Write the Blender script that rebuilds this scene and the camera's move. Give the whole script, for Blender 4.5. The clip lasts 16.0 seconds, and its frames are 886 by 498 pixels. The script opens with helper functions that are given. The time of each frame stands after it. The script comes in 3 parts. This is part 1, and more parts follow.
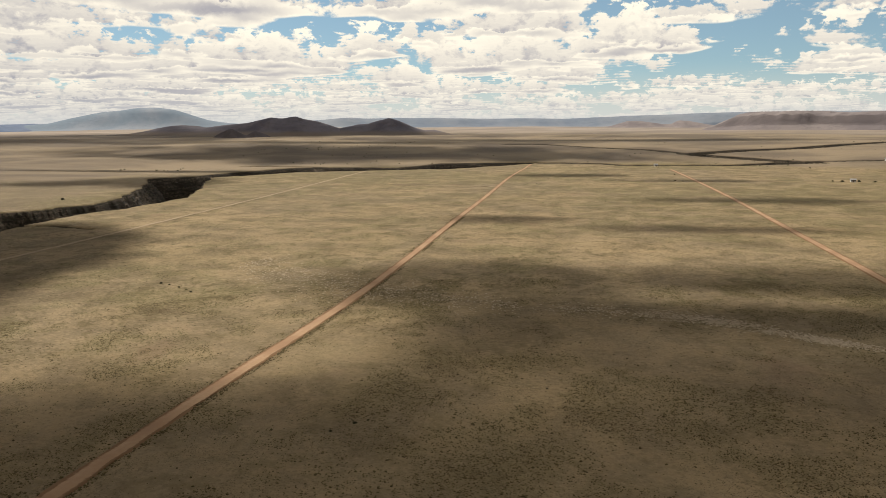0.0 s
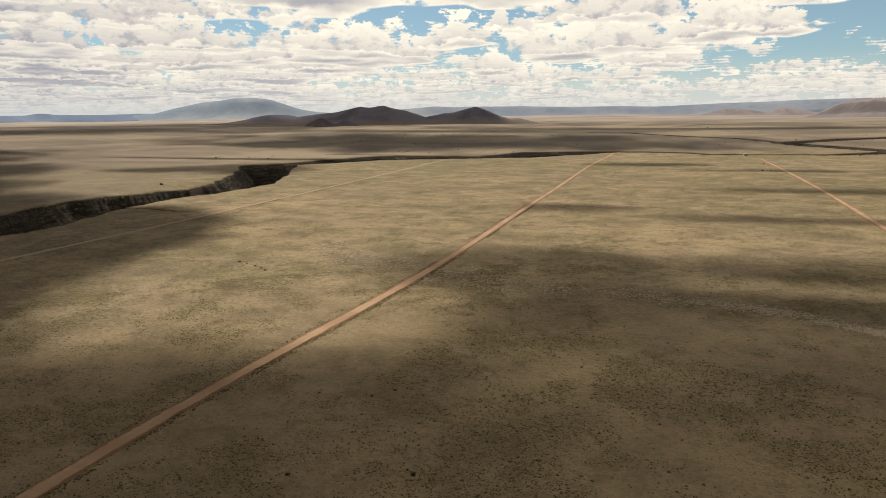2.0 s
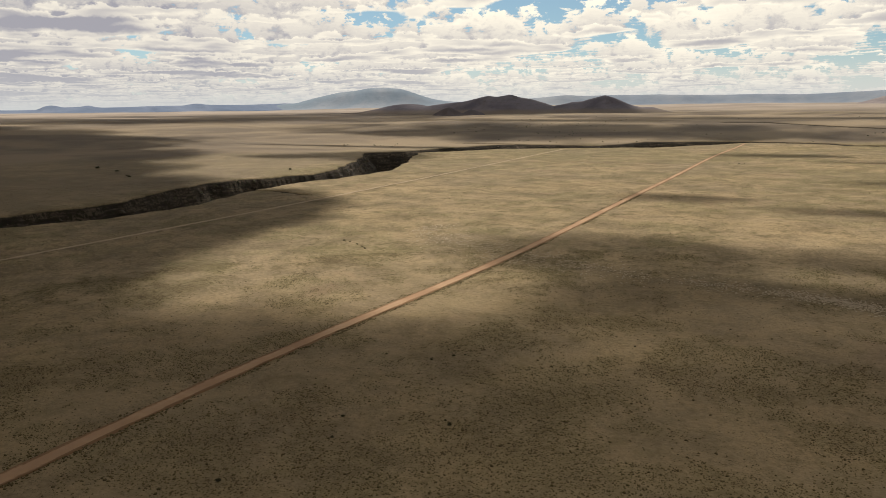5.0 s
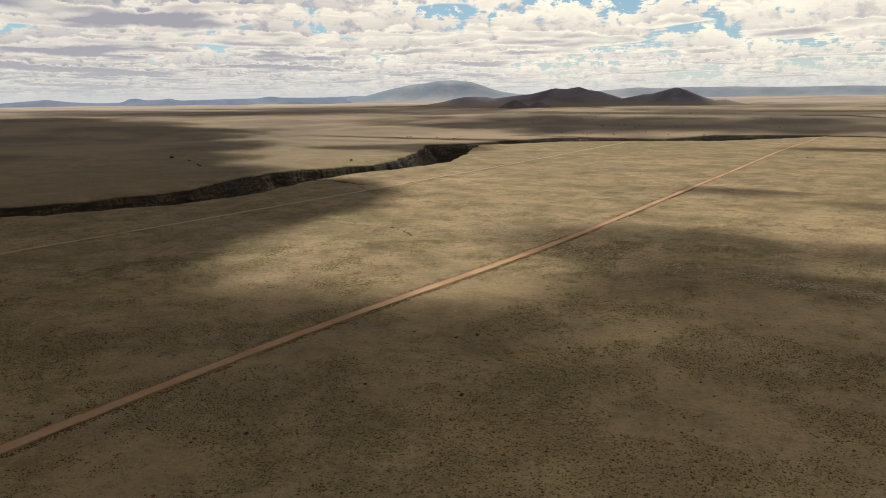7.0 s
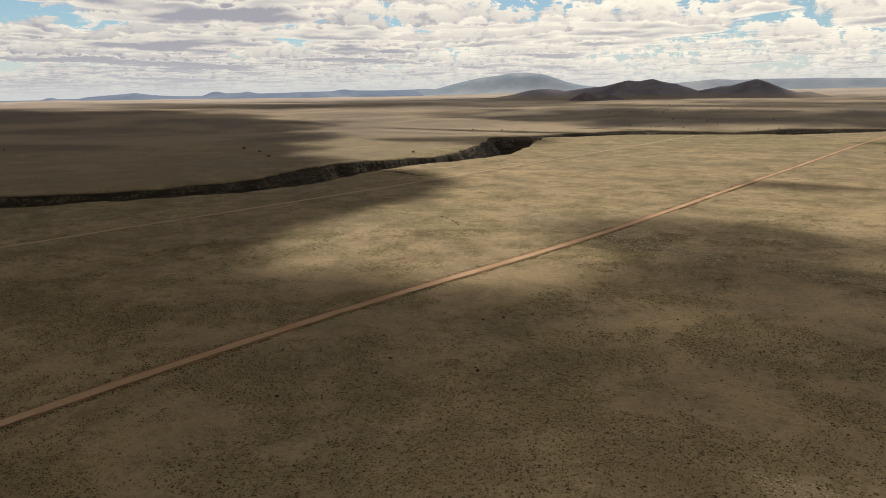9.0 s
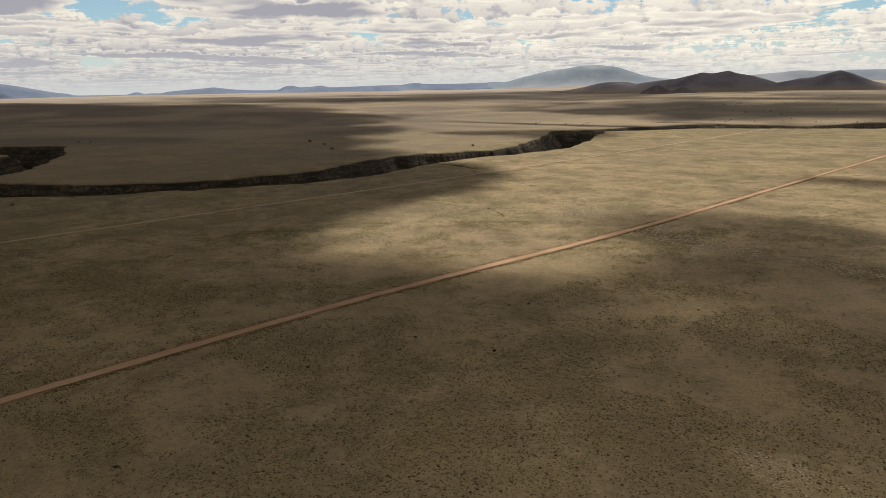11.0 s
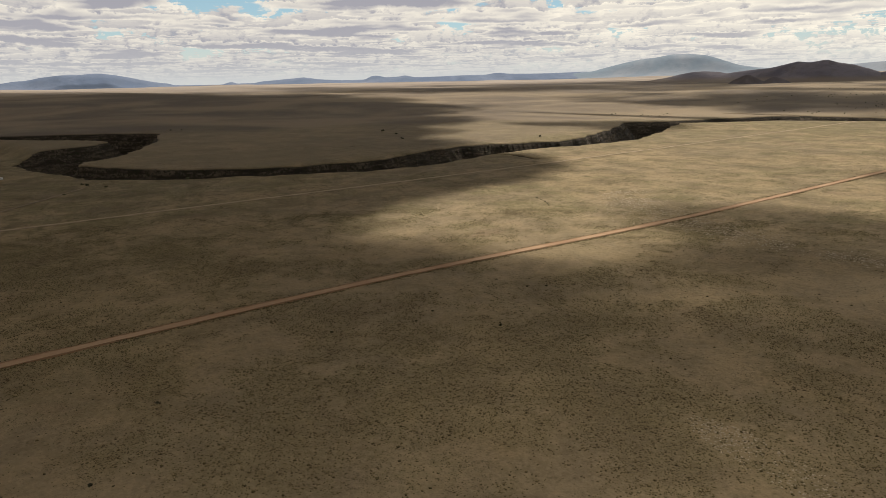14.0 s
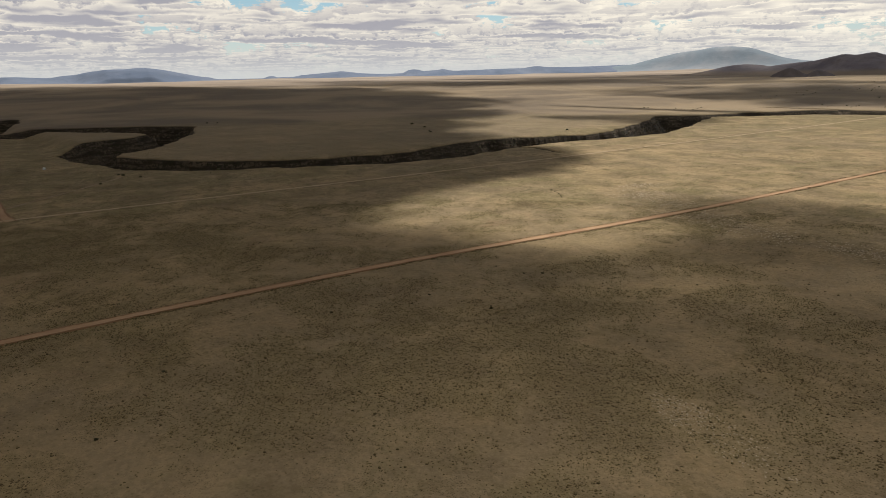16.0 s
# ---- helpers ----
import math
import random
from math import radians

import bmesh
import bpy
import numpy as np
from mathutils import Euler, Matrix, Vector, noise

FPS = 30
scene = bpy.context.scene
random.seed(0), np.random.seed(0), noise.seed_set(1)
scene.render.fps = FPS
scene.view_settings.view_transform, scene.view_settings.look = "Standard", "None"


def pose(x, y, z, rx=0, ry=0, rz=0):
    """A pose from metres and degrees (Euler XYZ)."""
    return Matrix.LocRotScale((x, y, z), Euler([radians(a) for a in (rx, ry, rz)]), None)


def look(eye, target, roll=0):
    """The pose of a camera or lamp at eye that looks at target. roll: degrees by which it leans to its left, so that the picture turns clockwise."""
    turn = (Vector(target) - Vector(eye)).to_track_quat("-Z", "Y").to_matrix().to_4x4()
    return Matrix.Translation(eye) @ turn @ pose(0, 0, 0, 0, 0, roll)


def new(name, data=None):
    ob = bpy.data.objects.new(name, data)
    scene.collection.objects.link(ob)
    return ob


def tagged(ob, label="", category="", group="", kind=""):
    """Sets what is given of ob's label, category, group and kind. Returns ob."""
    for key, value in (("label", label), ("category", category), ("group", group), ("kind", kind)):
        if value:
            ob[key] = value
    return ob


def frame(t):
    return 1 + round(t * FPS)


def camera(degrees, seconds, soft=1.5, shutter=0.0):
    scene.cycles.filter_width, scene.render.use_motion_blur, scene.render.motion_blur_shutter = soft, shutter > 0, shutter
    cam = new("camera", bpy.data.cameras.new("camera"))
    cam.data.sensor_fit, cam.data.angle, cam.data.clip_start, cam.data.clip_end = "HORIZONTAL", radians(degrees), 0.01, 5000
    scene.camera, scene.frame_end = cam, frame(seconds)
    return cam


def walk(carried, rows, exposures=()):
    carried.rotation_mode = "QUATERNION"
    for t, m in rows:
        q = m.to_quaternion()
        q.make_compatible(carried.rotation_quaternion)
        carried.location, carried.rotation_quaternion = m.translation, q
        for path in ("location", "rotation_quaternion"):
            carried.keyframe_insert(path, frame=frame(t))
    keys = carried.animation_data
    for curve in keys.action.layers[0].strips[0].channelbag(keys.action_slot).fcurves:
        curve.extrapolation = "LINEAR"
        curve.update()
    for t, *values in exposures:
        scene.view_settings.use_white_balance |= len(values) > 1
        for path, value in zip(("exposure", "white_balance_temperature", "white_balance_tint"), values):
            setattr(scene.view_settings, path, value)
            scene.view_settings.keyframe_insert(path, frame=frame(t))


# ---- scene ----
cam = camera(63.9, 16.0, 0.65)
PATH = [
    (0, (6.934, 4.181, 51.732), (6.694, 6.138, 51.392), -0.3),
    (0.5, (9.548, 2.156, 51.706), (9.246, 4.103, 51.359), -0.3),
    (1, (12.204, 0.301, 51.745), (11.841, 2.236, 51.39), -0.3),
    (1.5, (14.878, -1.367, 51.813), (14.461, 0.555, 51.45), -0.4),
    (2, (17.385, -2.952, 51.875), (16.908, -1.045, 51.506), -0.5),
    (2.5, (20.069, -4.538, 51.852), (19.531, -2.649, 51.478), -0.5),
    (3, (22.873, -6.074, 51.869), (22.267, -4.206, 51.49), -0.6),
    (3.5, (25.659, -7.591, 51.89), (24.993, -5.744, 51.507), -0.6),
    (4, (28.514, -8.736, 51.966), (27.796, -6.91, 51.579), -0.6),
    (6.5, (42.934, -13.659, 51.671), (41.997, -11.939, 51.264), -0.7),
    (7, (45.921, -14.559, 51.618), (44.944, -12.863, 51.206), -0.7),
    (7.5, (48.961, -15.281, 51.561), (47.942, -13.612, 51.144), -0.7),
    (8, (52.084, -15.915, 51.538), (51.023, -14.273, 51.117), -0.7),
    (8.5, (55.236, -16.614, 51.566), (54.135, -15.0, 51.141), -0.7),
    (9, (58.391, -17.153, 51.73), (57.251, -15.567, 51.301), -0.8),
    (9.5, (61.655, -17.595, 51.864), (60.475, -16.04, 51.431), -0.8),
    (10, (64.878, -18.191, 52.01), (63.66, -16.666, 51.573), -0.9),
    (12.5, (82.731, -20.223, 53.28), (81.353, -18.847, 52.825), -1.0),
    (13, (86.145, -20.151, 53.436), (84.741, -18.802, 52.977), -1.0),
    (13.5, (89.349, -19.909, 53.555), (87.921, -18.587, 53.092), -1.1),
    (14, (92.512, -19.63, 53.646), (91.064, -18.332, 53.179), -1.1),
    (14.5, (95.743, -19.349, 53.678), (94.274, -18.075, 53.208), -1.2),
    (15, (99.031, -18.974, 53.71), (97.543, -17.724, 53.237), -1.2),
    (15.5, (102.283, -18.493, 53.744), (100.781, -17.262, 53.266), -1.2),
    (16, (105.548, -17.799, 53.778), (104.034, -16.583, 53.296), -1.2),
]
walk(cam, [(t, look(eye, target, roll)) for t, eye, target, roll in PATH])
# ---------------------------------------------------------------- light
SUN_AZ, SUN_EL = -42.0, 52.0      # degrees clockwise from +y, and above the horizon
SUN_DIR = Vector((math.sin(radians(SUN_AZ)) * math.cos(radians(SUN_EL)),
                  math.cos(radians(SUN_AZ)) * math.cos(radians(SUN_EL)), math.sin(radians(SUN_EL))))
sun = new("sun", bpy.data.lights.new("sun", "SUN"))
sun.data.energy, sun.data.angle, sun.data.color = 4.6, radians(0.6), (1.0, 0.93, 0.82)
sun.matrix_world = look((0, 0, 0), -SUN_DIR)


class Nodes:
    """Short way to wire shader nodes."""

    def __init__(self, tree):
        self.tree = tree
        tree.nodes.clear()

    def __call__(self, kind, props=None, **inputs):
        node = self.tree.nodes.new("ShaderNode" + kind)
        for key, value in (props or {}).items():
            if key == "operation":
                node.operation = value
            elif key == "blend_type":
                node.blend_type = value
            elif key == "data_type":
                node.data_type = value
            elif key == "attribute_name":
                node.attribute_name = value
            elif key == "feature":
                node.feature = value
            elif key == "noise_dimensions":
                node.noise_dimensions = value
            elif key == "interpolation_type":
                node.interpolation_type = value
            elif key == "clamp":
                node.use_clamp = value
        for key, value in inputs.items():
            slot = int(key[1:]) if key[0] == "i" and key[1:].isdigit() else key.replace("_", " ")
            if hasattr(value, "is_linked"):
                self.tree.links.new(value, node.inputs[slot])
            else:
                node.inputs[slot].default_value = value
        return node

    def math(self, op, a, b=0.0, c=0.0, clamp=False):
        return self("Math", {"operation": op, "clamp": clamp}, i0=a, i1=b, i2=c).outputs[0]

    def step(self, value, low, high, out_low=0.0, out_high=1.0):
        return self("MapRange", {"interpolation_type": "SMOOTHSTEP"}, Value=value, From_Min=low, From_Max=high,
                    To_Min=out_low, To_Max=out_high).outputs[0]

    def mix(self, fac, a, b, blend="MIX"):
        col = lambda v: (*v, 1.0) if isinstance(v, tuple) and len(v) == 3 else v
        return self("MixRGB", {"blend_type": blend}, Fac=fac, Color1=col(a), Color2=col(b)).outputs[0]

    def noise(self, vector, scale, detail=4.0, rough=0.55, distort=0.0):
        return self("TexNoise", {}, Vector=vector, Scale=scale, Detail=detail, Roughness=rough, Distortion=distort).outputs[0]


# sky: clear blue with a broken layer of cumulus seen from far below
world = bpy.data.worlds.new("sky")
scene.world = world
world.use_nodes = True
N = Nodes(world.node_tree)
sky = N("TexSky")
sky.sky_type, sky.sun_disc = "NISHITA", False
sky.sun_elevation, sky.sun_rotation = radians(SUN_EL), radians(SUN_AZ)
sky.altitude, sky.dust_density, sky.ozone_density = 1500, 0.6, 2.0
way = N("TexCoord").outputs["Generated"]
axes = N("SeparateXYZ", Vector=way)
up = N.math("MAXIMUM", axes.outputs[2], 0.0)


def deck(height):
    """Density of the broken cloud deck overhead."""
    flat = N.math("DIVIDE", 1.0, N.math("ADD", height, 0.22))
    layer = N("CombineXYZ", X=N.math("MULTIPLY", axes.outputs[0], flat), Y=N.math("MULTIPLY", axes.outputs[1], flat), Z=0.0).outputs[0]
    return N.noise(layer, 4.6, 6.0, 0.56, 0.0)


turn = N.math("ARCTAN2", axes.outputs[0], axes.outputs[1])
west = N.step(turn, -0.25, -1.15)
east = N.step(turn, 0.02, 0.42)
blue = N.mix(1.0, sky.outputs[0], (0.066, 0.076, 0.074), "MULTIPLY")
blue = N.mix(0.22, blue, (0.50, 0.64, 0.66))
blue = N.mix(N.math("MULTIPLY", N.step(up, 0.085, 0.0), 0.94), blue, (0.66, 0.67, 0.64))
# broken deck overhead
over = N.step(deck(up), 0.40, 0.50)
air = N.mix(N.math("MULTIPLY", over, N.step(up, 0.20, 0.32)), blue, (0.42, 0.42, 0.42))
# the cumulus field ahead: flat grey bases at one level, sunlit flanks and tops above them
reach = N.math("DIVIDE", 1.0, N.math("ADD", up, 0.030))
east_way = N.math("MULTIPLY", axes.outputs[0], reach)
north_way = N.math("MULTIPLY", axes.outputs[1], reach)
LAYERS, THICK = 15, 0.50
gaps = N.noise(N("CombineXYZ", X=east_way, Y=north_way, Z=7.7).outputs[0], 0.21, 2.0, 0.5)
thresh = N.math("ADD", 0.482, N.math("MULTIPLY", N.math("SUBTRACT", gaps, 0.5), 0.26))
thresh = N.math("ADD", N.math("SUBTRACT", thresh, N.math("MULTIPLY", west, 0.05)), N.math("MULTIPLY", east, 0.06))
# billows, smaller towards the horizon
dome = N("CombineXYZ", X=turn, Y=N.math("MULTIPLY", up, 1.5), Z=0.0).outputs[0]
near_fluff = N.noise(dome, 38.0, 6.0, 0.62, 0.2)
far_fluff = N.noise(dome, 85.0, 5.0, 0.62, 0.2)
fluff = N.mix(N.step(up, 0.090, 0.045), near_fluff, far_fluff)
fluff = N.math("SUBTRACT", fluff, 0.5)
veil = N.math("POWER", 2.718, N.math("MULTIPLY", up, -40.0))
hollow = N.step(fluff, 0.04, -0.18, 0.0, 0.50)
for k in range(LAYERS - 1, -1, -1):
    part_up = k / (LAYERS - 1.0)
    lift = N.math("ADD", 1.0 + THICK * part_up, N.math("MULTIPLY", fluff, 0.10))
    spot = N("CombineXYZ", X=N.math("MULTIPLY", east_way, lift), Y=N.math("MULTIPLY", north_way, lift), Z=0.7 * part_up).outputs[0]
    mass = N.noise(spot, 0.72, 2.3, 0.50)
    mass = N.math("ADD", mass, N.math("MULTIPLY", fluff, 0.22 + 0.24 * min(1.0, 2.5 * part_up)))
    over_edge = N.math("SUBTRACT", mass, N.math("ADD", thresh, 0.02 * (1 - min(1.0, 4 * part_up)) + 0.20 * part_up ** 1.3))
    body = N.step(over_edge, 0.0, 0.045)
    if k == 0:
        shade_in = N.math("SUBTRACT", N.step(over_edge, -0.02, 0.22, 0.0, 1.05), N.math("MULTIPLY", fluff, 1.4), clamp=True)
    else:
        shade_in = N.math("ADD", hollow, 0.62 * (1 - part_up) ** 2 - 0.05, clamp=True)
    shade_in = N.math("ADD", N.math("MULTIPLY", shade_in, N.math("ADD", 0.85, N.math("MULTIPLY", west, 0.35))), N.math("MULTIPLY", west, 0.12), clamp=True)
    tint = N.mix(shade_in, (1.12, 1.03, 0.85), (0.375, 0.366, 0.412))
    tint = N.mix(N.math("MULTIPLY", west, 0.20), tint, (0.44, 0.43, 0.46))
    tint = N.mix(veil, tint, (0.62, 0.635, 0.635))
    show = N.math("MULTIPLY", body, N.math("SUBTRACT", 1.0, N.math("MULTIPLY", veil, 0.55)))
    air = N.mix(N.math("MULTIPLY", show, N.step(up, 0.30, 0.20)), air, tint)
back = N("Background", Color=air, Strength=1.0)
N.tree.links.new(back.outputs[0], N("OutputWorld").inputs[0])


# ---------------------------------------------------------------- land form
def hashed(ix, iy, seed):
    n = (ix.astype(np.int64) * 374761393 + iy.astype(np.int64) * 668265263 + seed * 2147483647) & 0xFFFFFFFF
    n = ((n ^ (n >> 13)) * 1274126177) & 0xFFFFFFFF
    return ((n ^ (n >> 16)) & 0xFFFFFF) / float(0xFFFFFF)


def value_noise(x, y, size, seed=0, octaves=4, rough=0.5):
    """Smooth noise in 0..1 with features of about that size in metres."""
    x, y = np.asarray(x, float), np.asarray(y, float)
    total, weight, amp = 0.0, 0.0, 1.0
    for o in range(octaves):
        fx, fy = x / size, y / size
        ix, iy = np.floor(fx), np.floor(fy)
        u, v = fx - ix, fy - iy
        u, v = u * u * (3 - 2 * u), v * v * (3 - 2 * v)
        a, b = hashed(ix, iy, seed + o), hashed(ix + 1, iy, seed + o)
        c, d = hashed(ix, iy + 1, seed + o), hashed(ix + 1, iy + 1, seed + o)
        total = total + amp * ((a + (b - a) * u) * (1 - v) + (c + (d - c) * u) * v)
        weight, amp, size = weight + amp, amp * rough, size / 2.03
    return total / weight


def smooth(value, low, high):
    s = np.clip((value - low) / (high - low), 0, 1)
    return s * s * (3 - 2 * s)


def line_distance(x, y, points):
    best = np.full(np.shape(x), 1e9)
    for (ax, ay), (bx, by) in zip(points, points[1:]):
        dx, dy = bx - ax, by - ay
        s = np.clip(((x - ax) * dx + (y - ay) * dy) / (dx * dx + dy * dy), 0, 1)
        best = np.minimum(best, np.hypot(x - ax - s * dx, y - ay - s * dy))
    return best


def inside(x, y, points):
    """Metres inside a closed outline, negative outside."""
    ring = points + points[:1]
    far = line_distance(x, y, ring)
    odd = np.zeros(np.shape(x), bool)
    for (ax, ay), (bx, by) in zip(ring, ring[1:]):
        if ay != by:
            odd ^= ((ay > y) != (by > y)) & (x < (bx - ax) * (y - ay) / (by - ay) + ax)
    return np.where(odd, far, -far)


# the gorge: near rim going south, round the two hairpins, and back north along the far rim
GORGE = [(-150, 860), (-190, 842), (-260, 815), (-290, 765), (-316, 697), (-296, 640), (-269, 572), (-250, 510),
         (-254, 474), (-256, 440), (-265, 412), (-268, 386), (-266, 352), (-257, 318), (-249, 288), (-252, 268), (-257, 232),
         (-269, 206), (-292, 172), (-303, 152), (-322, 129), (-351, 103),
         (-427, 90), (-480, 90), (-500, 100), (-522, 124), (-532, 160), (-548, 178), (-575, 172), (-647, 122),
         (-690, 92), (-800, 70), (-920, 95), (-925, 135), (-850, 128), (-780, 95), (-725, 112), (-659, 204), (-609, 241), (-575, 228),
         (-530, 212), (-480, 180), (-440, 150), (-426, 124), (-412, 111), (-385, 127), (-352, 143), (-332, 167), (-312, 190),
         (-305, 211), (-299, 235), (-296, 262), (-296, 282), (-304, 302)]
GORGE_NORTH = [(-311, 335), (-315, 365), (-311, 392), (-303, 413), (-297, 433), (-290, 456), (-296, 500), (-321, 572), (-340, 618),
               (-372, 672), (-344, 722), (-335, 800), (-298, 885), (-232, 908), (-160, 902)]
GORGE_EAST = [(-150, 862), (-90, 884), (-40, 932), (10, 988), (60, 985), (105, 968), (118, 945), (200, 945), (267, 940),
              (320, 965), (400, 992), (385, 1030), (335, 1012), (262, 965), (130, 968), (110, 995), (60, 1012), (8, 1014),
              (-36, 1012), (-118, 992), (-140, 930), (-160, 902)]
BRANCHES = [([(370, 1005), (330, 1055), (276, 1140), (258, 1178), (300, 1215), (377, 1267), (473, 1308), (683, 1471), (900, 1600)], 20.0),
            ([(-40, 1480), (32, 1473), (134, 1359), (214, 1290), (250, 1205), (262, 1175)], 12.0),
            ([(385, 1020), (479, 1026), (640, 1050), (800, 1040)], 9.0),
            ([(-370, 905), (-290, 905), (-230, 893)], 5.0), ([(-268, 352), (-248, 356), (-222, 348)], 3.0)]

ROAD_MAIN = [(-70, -160), (-66, -60), (-63.8, 8), (-62.8, 40), (-61.6, 67), (-59.8, 95), (-57.4, 118), (-54.4, 143), (-51.2, 168),
             (-48.0, 194), (-45.2, 222), (-43.0, 250), (-41.0, 280), (-38.9, 315), (-37, 350), (-32.5, 425), (-25.5, 530), (-14.5, 745),
             (1, 900), (8, 972)]
ROAD_EAST = [(92, 40), (108, 110), (118, 180), (126, 254), (136, 370), (151, 528), (164, 720), (173, 880)]
TRACK_WEST = [(-240, -120), (-229, -60), (-219, 21), (-212, 121), (-207, 189), (-203, 250), (-199.5, 310), (-196, 400), (-192, 515),
              (-187.5, 780), (-186, 835)]
TRACK_SPUR = [(-217, 22), (-238, 21), (-275, 25), (-330, 20), (-420, 0)]
TRACK_CROSS = [(-130, 632), (-80, 628), (-24, 622)]
TRACK_FAR = [(88, 697), (146, 696)]


def west_drop(x, y):
    """Metres that the far western plain lies below the rest."""
    r = np.hypot(x - 50, y + 10)
    az = np.degrees(np.arctan2(x - 50, y + 10))
    return 12 * smooth(r, 2100, 4300) * smooth(az, -29, -40)


def land(x, y):
    """Height of the open land without the gorge."""
    r = np.hypot(x - 50, y + 10)
    base = np.interp(r, [0, 900, 1050, 1500, 1900, 2300, 3500, 4860], [0, 0, 2, 16, 24, 28, 42, 52])
    west = (2.0 * smooth(-275 - x, 0, 40) + 5.0 * smooth(-300 - x, 0, 320)) * smooth(y, 900, 620)
    west = west * smooth(y - np.maximum(92, 232 + 1.4 * (x + 259)), 4, 26)
    roll = (value_noise(x, y, 400, 11, 3) - 0.5) * 10 * smooth(r, 1000, 2200)
    fine = (value_noise(x, y, 22, 5, 4) - 0.5) * 0.7
    near_road = np.minimum(line_distance(x, y, ROAD_MAIN), line_distance(x, y, ROAD_EAST))
    near_road = np.minimum(near_road, line_distance(x, y, TRACK_WEST))
    near_road = np.minimum(near_road, line_distance(x, y, TRACK_SPUR))
    return base - west_drop(x, y) + west + roll + fine * smooth(near_road, 5, 18) * smooth(r, 4800, 1500)


def gorge_depth(x, y):
    """Metres that the gorge is cut below the open land."""
    wob = (value_noise(x, y, 26, 21, 4, 0.6) - 0.5) * np.interp(y, [550, 750], [9, 5]) + (value_noise(x, y, 9, 31, 3, 0.6) - 0.5) * 3.2
    deep = np.zeros(np.shape(x))
    near = (x > -1100) & (x < 1100) & (y > -50) & (y < 1750)
    xs, ys, ws = x[near], y[near], wob[near]
    main = np.maximum(inside(xs, ys, GORGE + GORGE_NORTH), inside(xs, ys, GORGE_EAST)) + ws
    shelf = value_noise(xs, ys, 16, 25, 3) * 3.0      # ledges of harder rock step the walls down
    cut = 6 * smooth(main, 0, 2.0) + 5 * smooth(main, 2.5 + shelf, 4.5 + shelf) + 13 * smooth(main, 6 + shelf, 15 + shelf)
    cut = cut + (value_noise(xs, ys, 5, 27, 3, 0.6) - 0.5) * 2.4 * smooth(main, 0.5, 3.0)
    for points, half in BRANCHES:
        side = half - line_distance(xs, ys, points) + ws * 0.6
        cut = np.maximum(cut, 8 * smooth(side, 0, 4.0) + 6 * smooth(side, 3, 14))
    deep[near] = cut
    return deep


def grass_cover(x, y):
    """How thickly the low tufts stand, 0..1."""
    patch = 0.40 * value_noise(x, y, 34, 41, 4, 0.6) + 0.60 * value_noise(x, y, 12, 43, 5, 0.75)
    wide = value_noise(x, y, 190, 51, 2)
    # bare scalds, and places where the tufts crowd together
    for cx, cy, rx, ry, more in ((66, 62, 40, 24, -0.09), (19, 96, 11, 5, -0.13), (12, 67, 8, 5, -0.10), (38, 72, 14, 6, -0.07),
                                 (-41, 140, 12, 18, -0.10), (-33, 75, 9, 12, -0.06), (32, 178, 24, 7, -0.12), (18, 53, 9, 7, 0.07), (5, 86, 9, 7, 0.08),
                                 (23, 84, 9, 5, 0.09), (51, 111, 14, 8, 0.08), (-4, 122, 24, 28, 0.11), (15, 200, 40, 12, 0.06)):
        patch = patch + more * np.exp(-((x - cx) / rx) ** 2 - ((y - cy) / ry) ** 2)
    return smooth(patch + 0.30 * (wide - 0.5), 0.40, 0.58)


# ---------------------------------------------------------------- materials
def material(name):
    mat = bpy.data.materials.new(name)
    mat.use_nodes = True
    return mat, Nodes(mat.node_tree)


def finish(n, color, rough=0.9, bump=None, strength=0.4, distance=0.05, metal=0.0):
    bsdf = n("BsdfPrincipled", Base_Color=color if hasattr(color, "is_linked") else (*color, 1.0), Roughness=rough, Metallic=metal)
    bsdf.inputs["Specular IOR Level"].default_value = 0.15
    if bump is not None:
        b = n("Bump", Height=bump, Strength=strength, Distance=distance)
        n.tree.links.new(b.outputs[0], bsdf.inputs["Normal"])
    n.tree.links.new(bsdf.outputs[0], n("OutputMaterial").inputs[0])


def simple(name, color, spread=0.25, size=1.0, rough=0.85):
    """A plain surface with two scales of uneven tone."""
    mat, n = material(name)
    where = n("TexCoord").outputs["Object"]
    a = n.noise(where, 1.0 / size, 5.0, 0.6)
    b = n.noise(where, 9.0 / size, 3.0, 0.6)
    tone = n.math("ADD", n.math("MULTIPLY", a, 0.65), n.math("MULTIPLY", b, 0.35))
    dark = tuple(c * (1 - spread) for c in color)
    light = tuple(min(1, c * (1 + spread)) for c in color)
    finish(n, n.mix(n.step(tone, 0.32, 0.68), dark, light), rough, b, 0.4, 0.05 * size)
    return mat


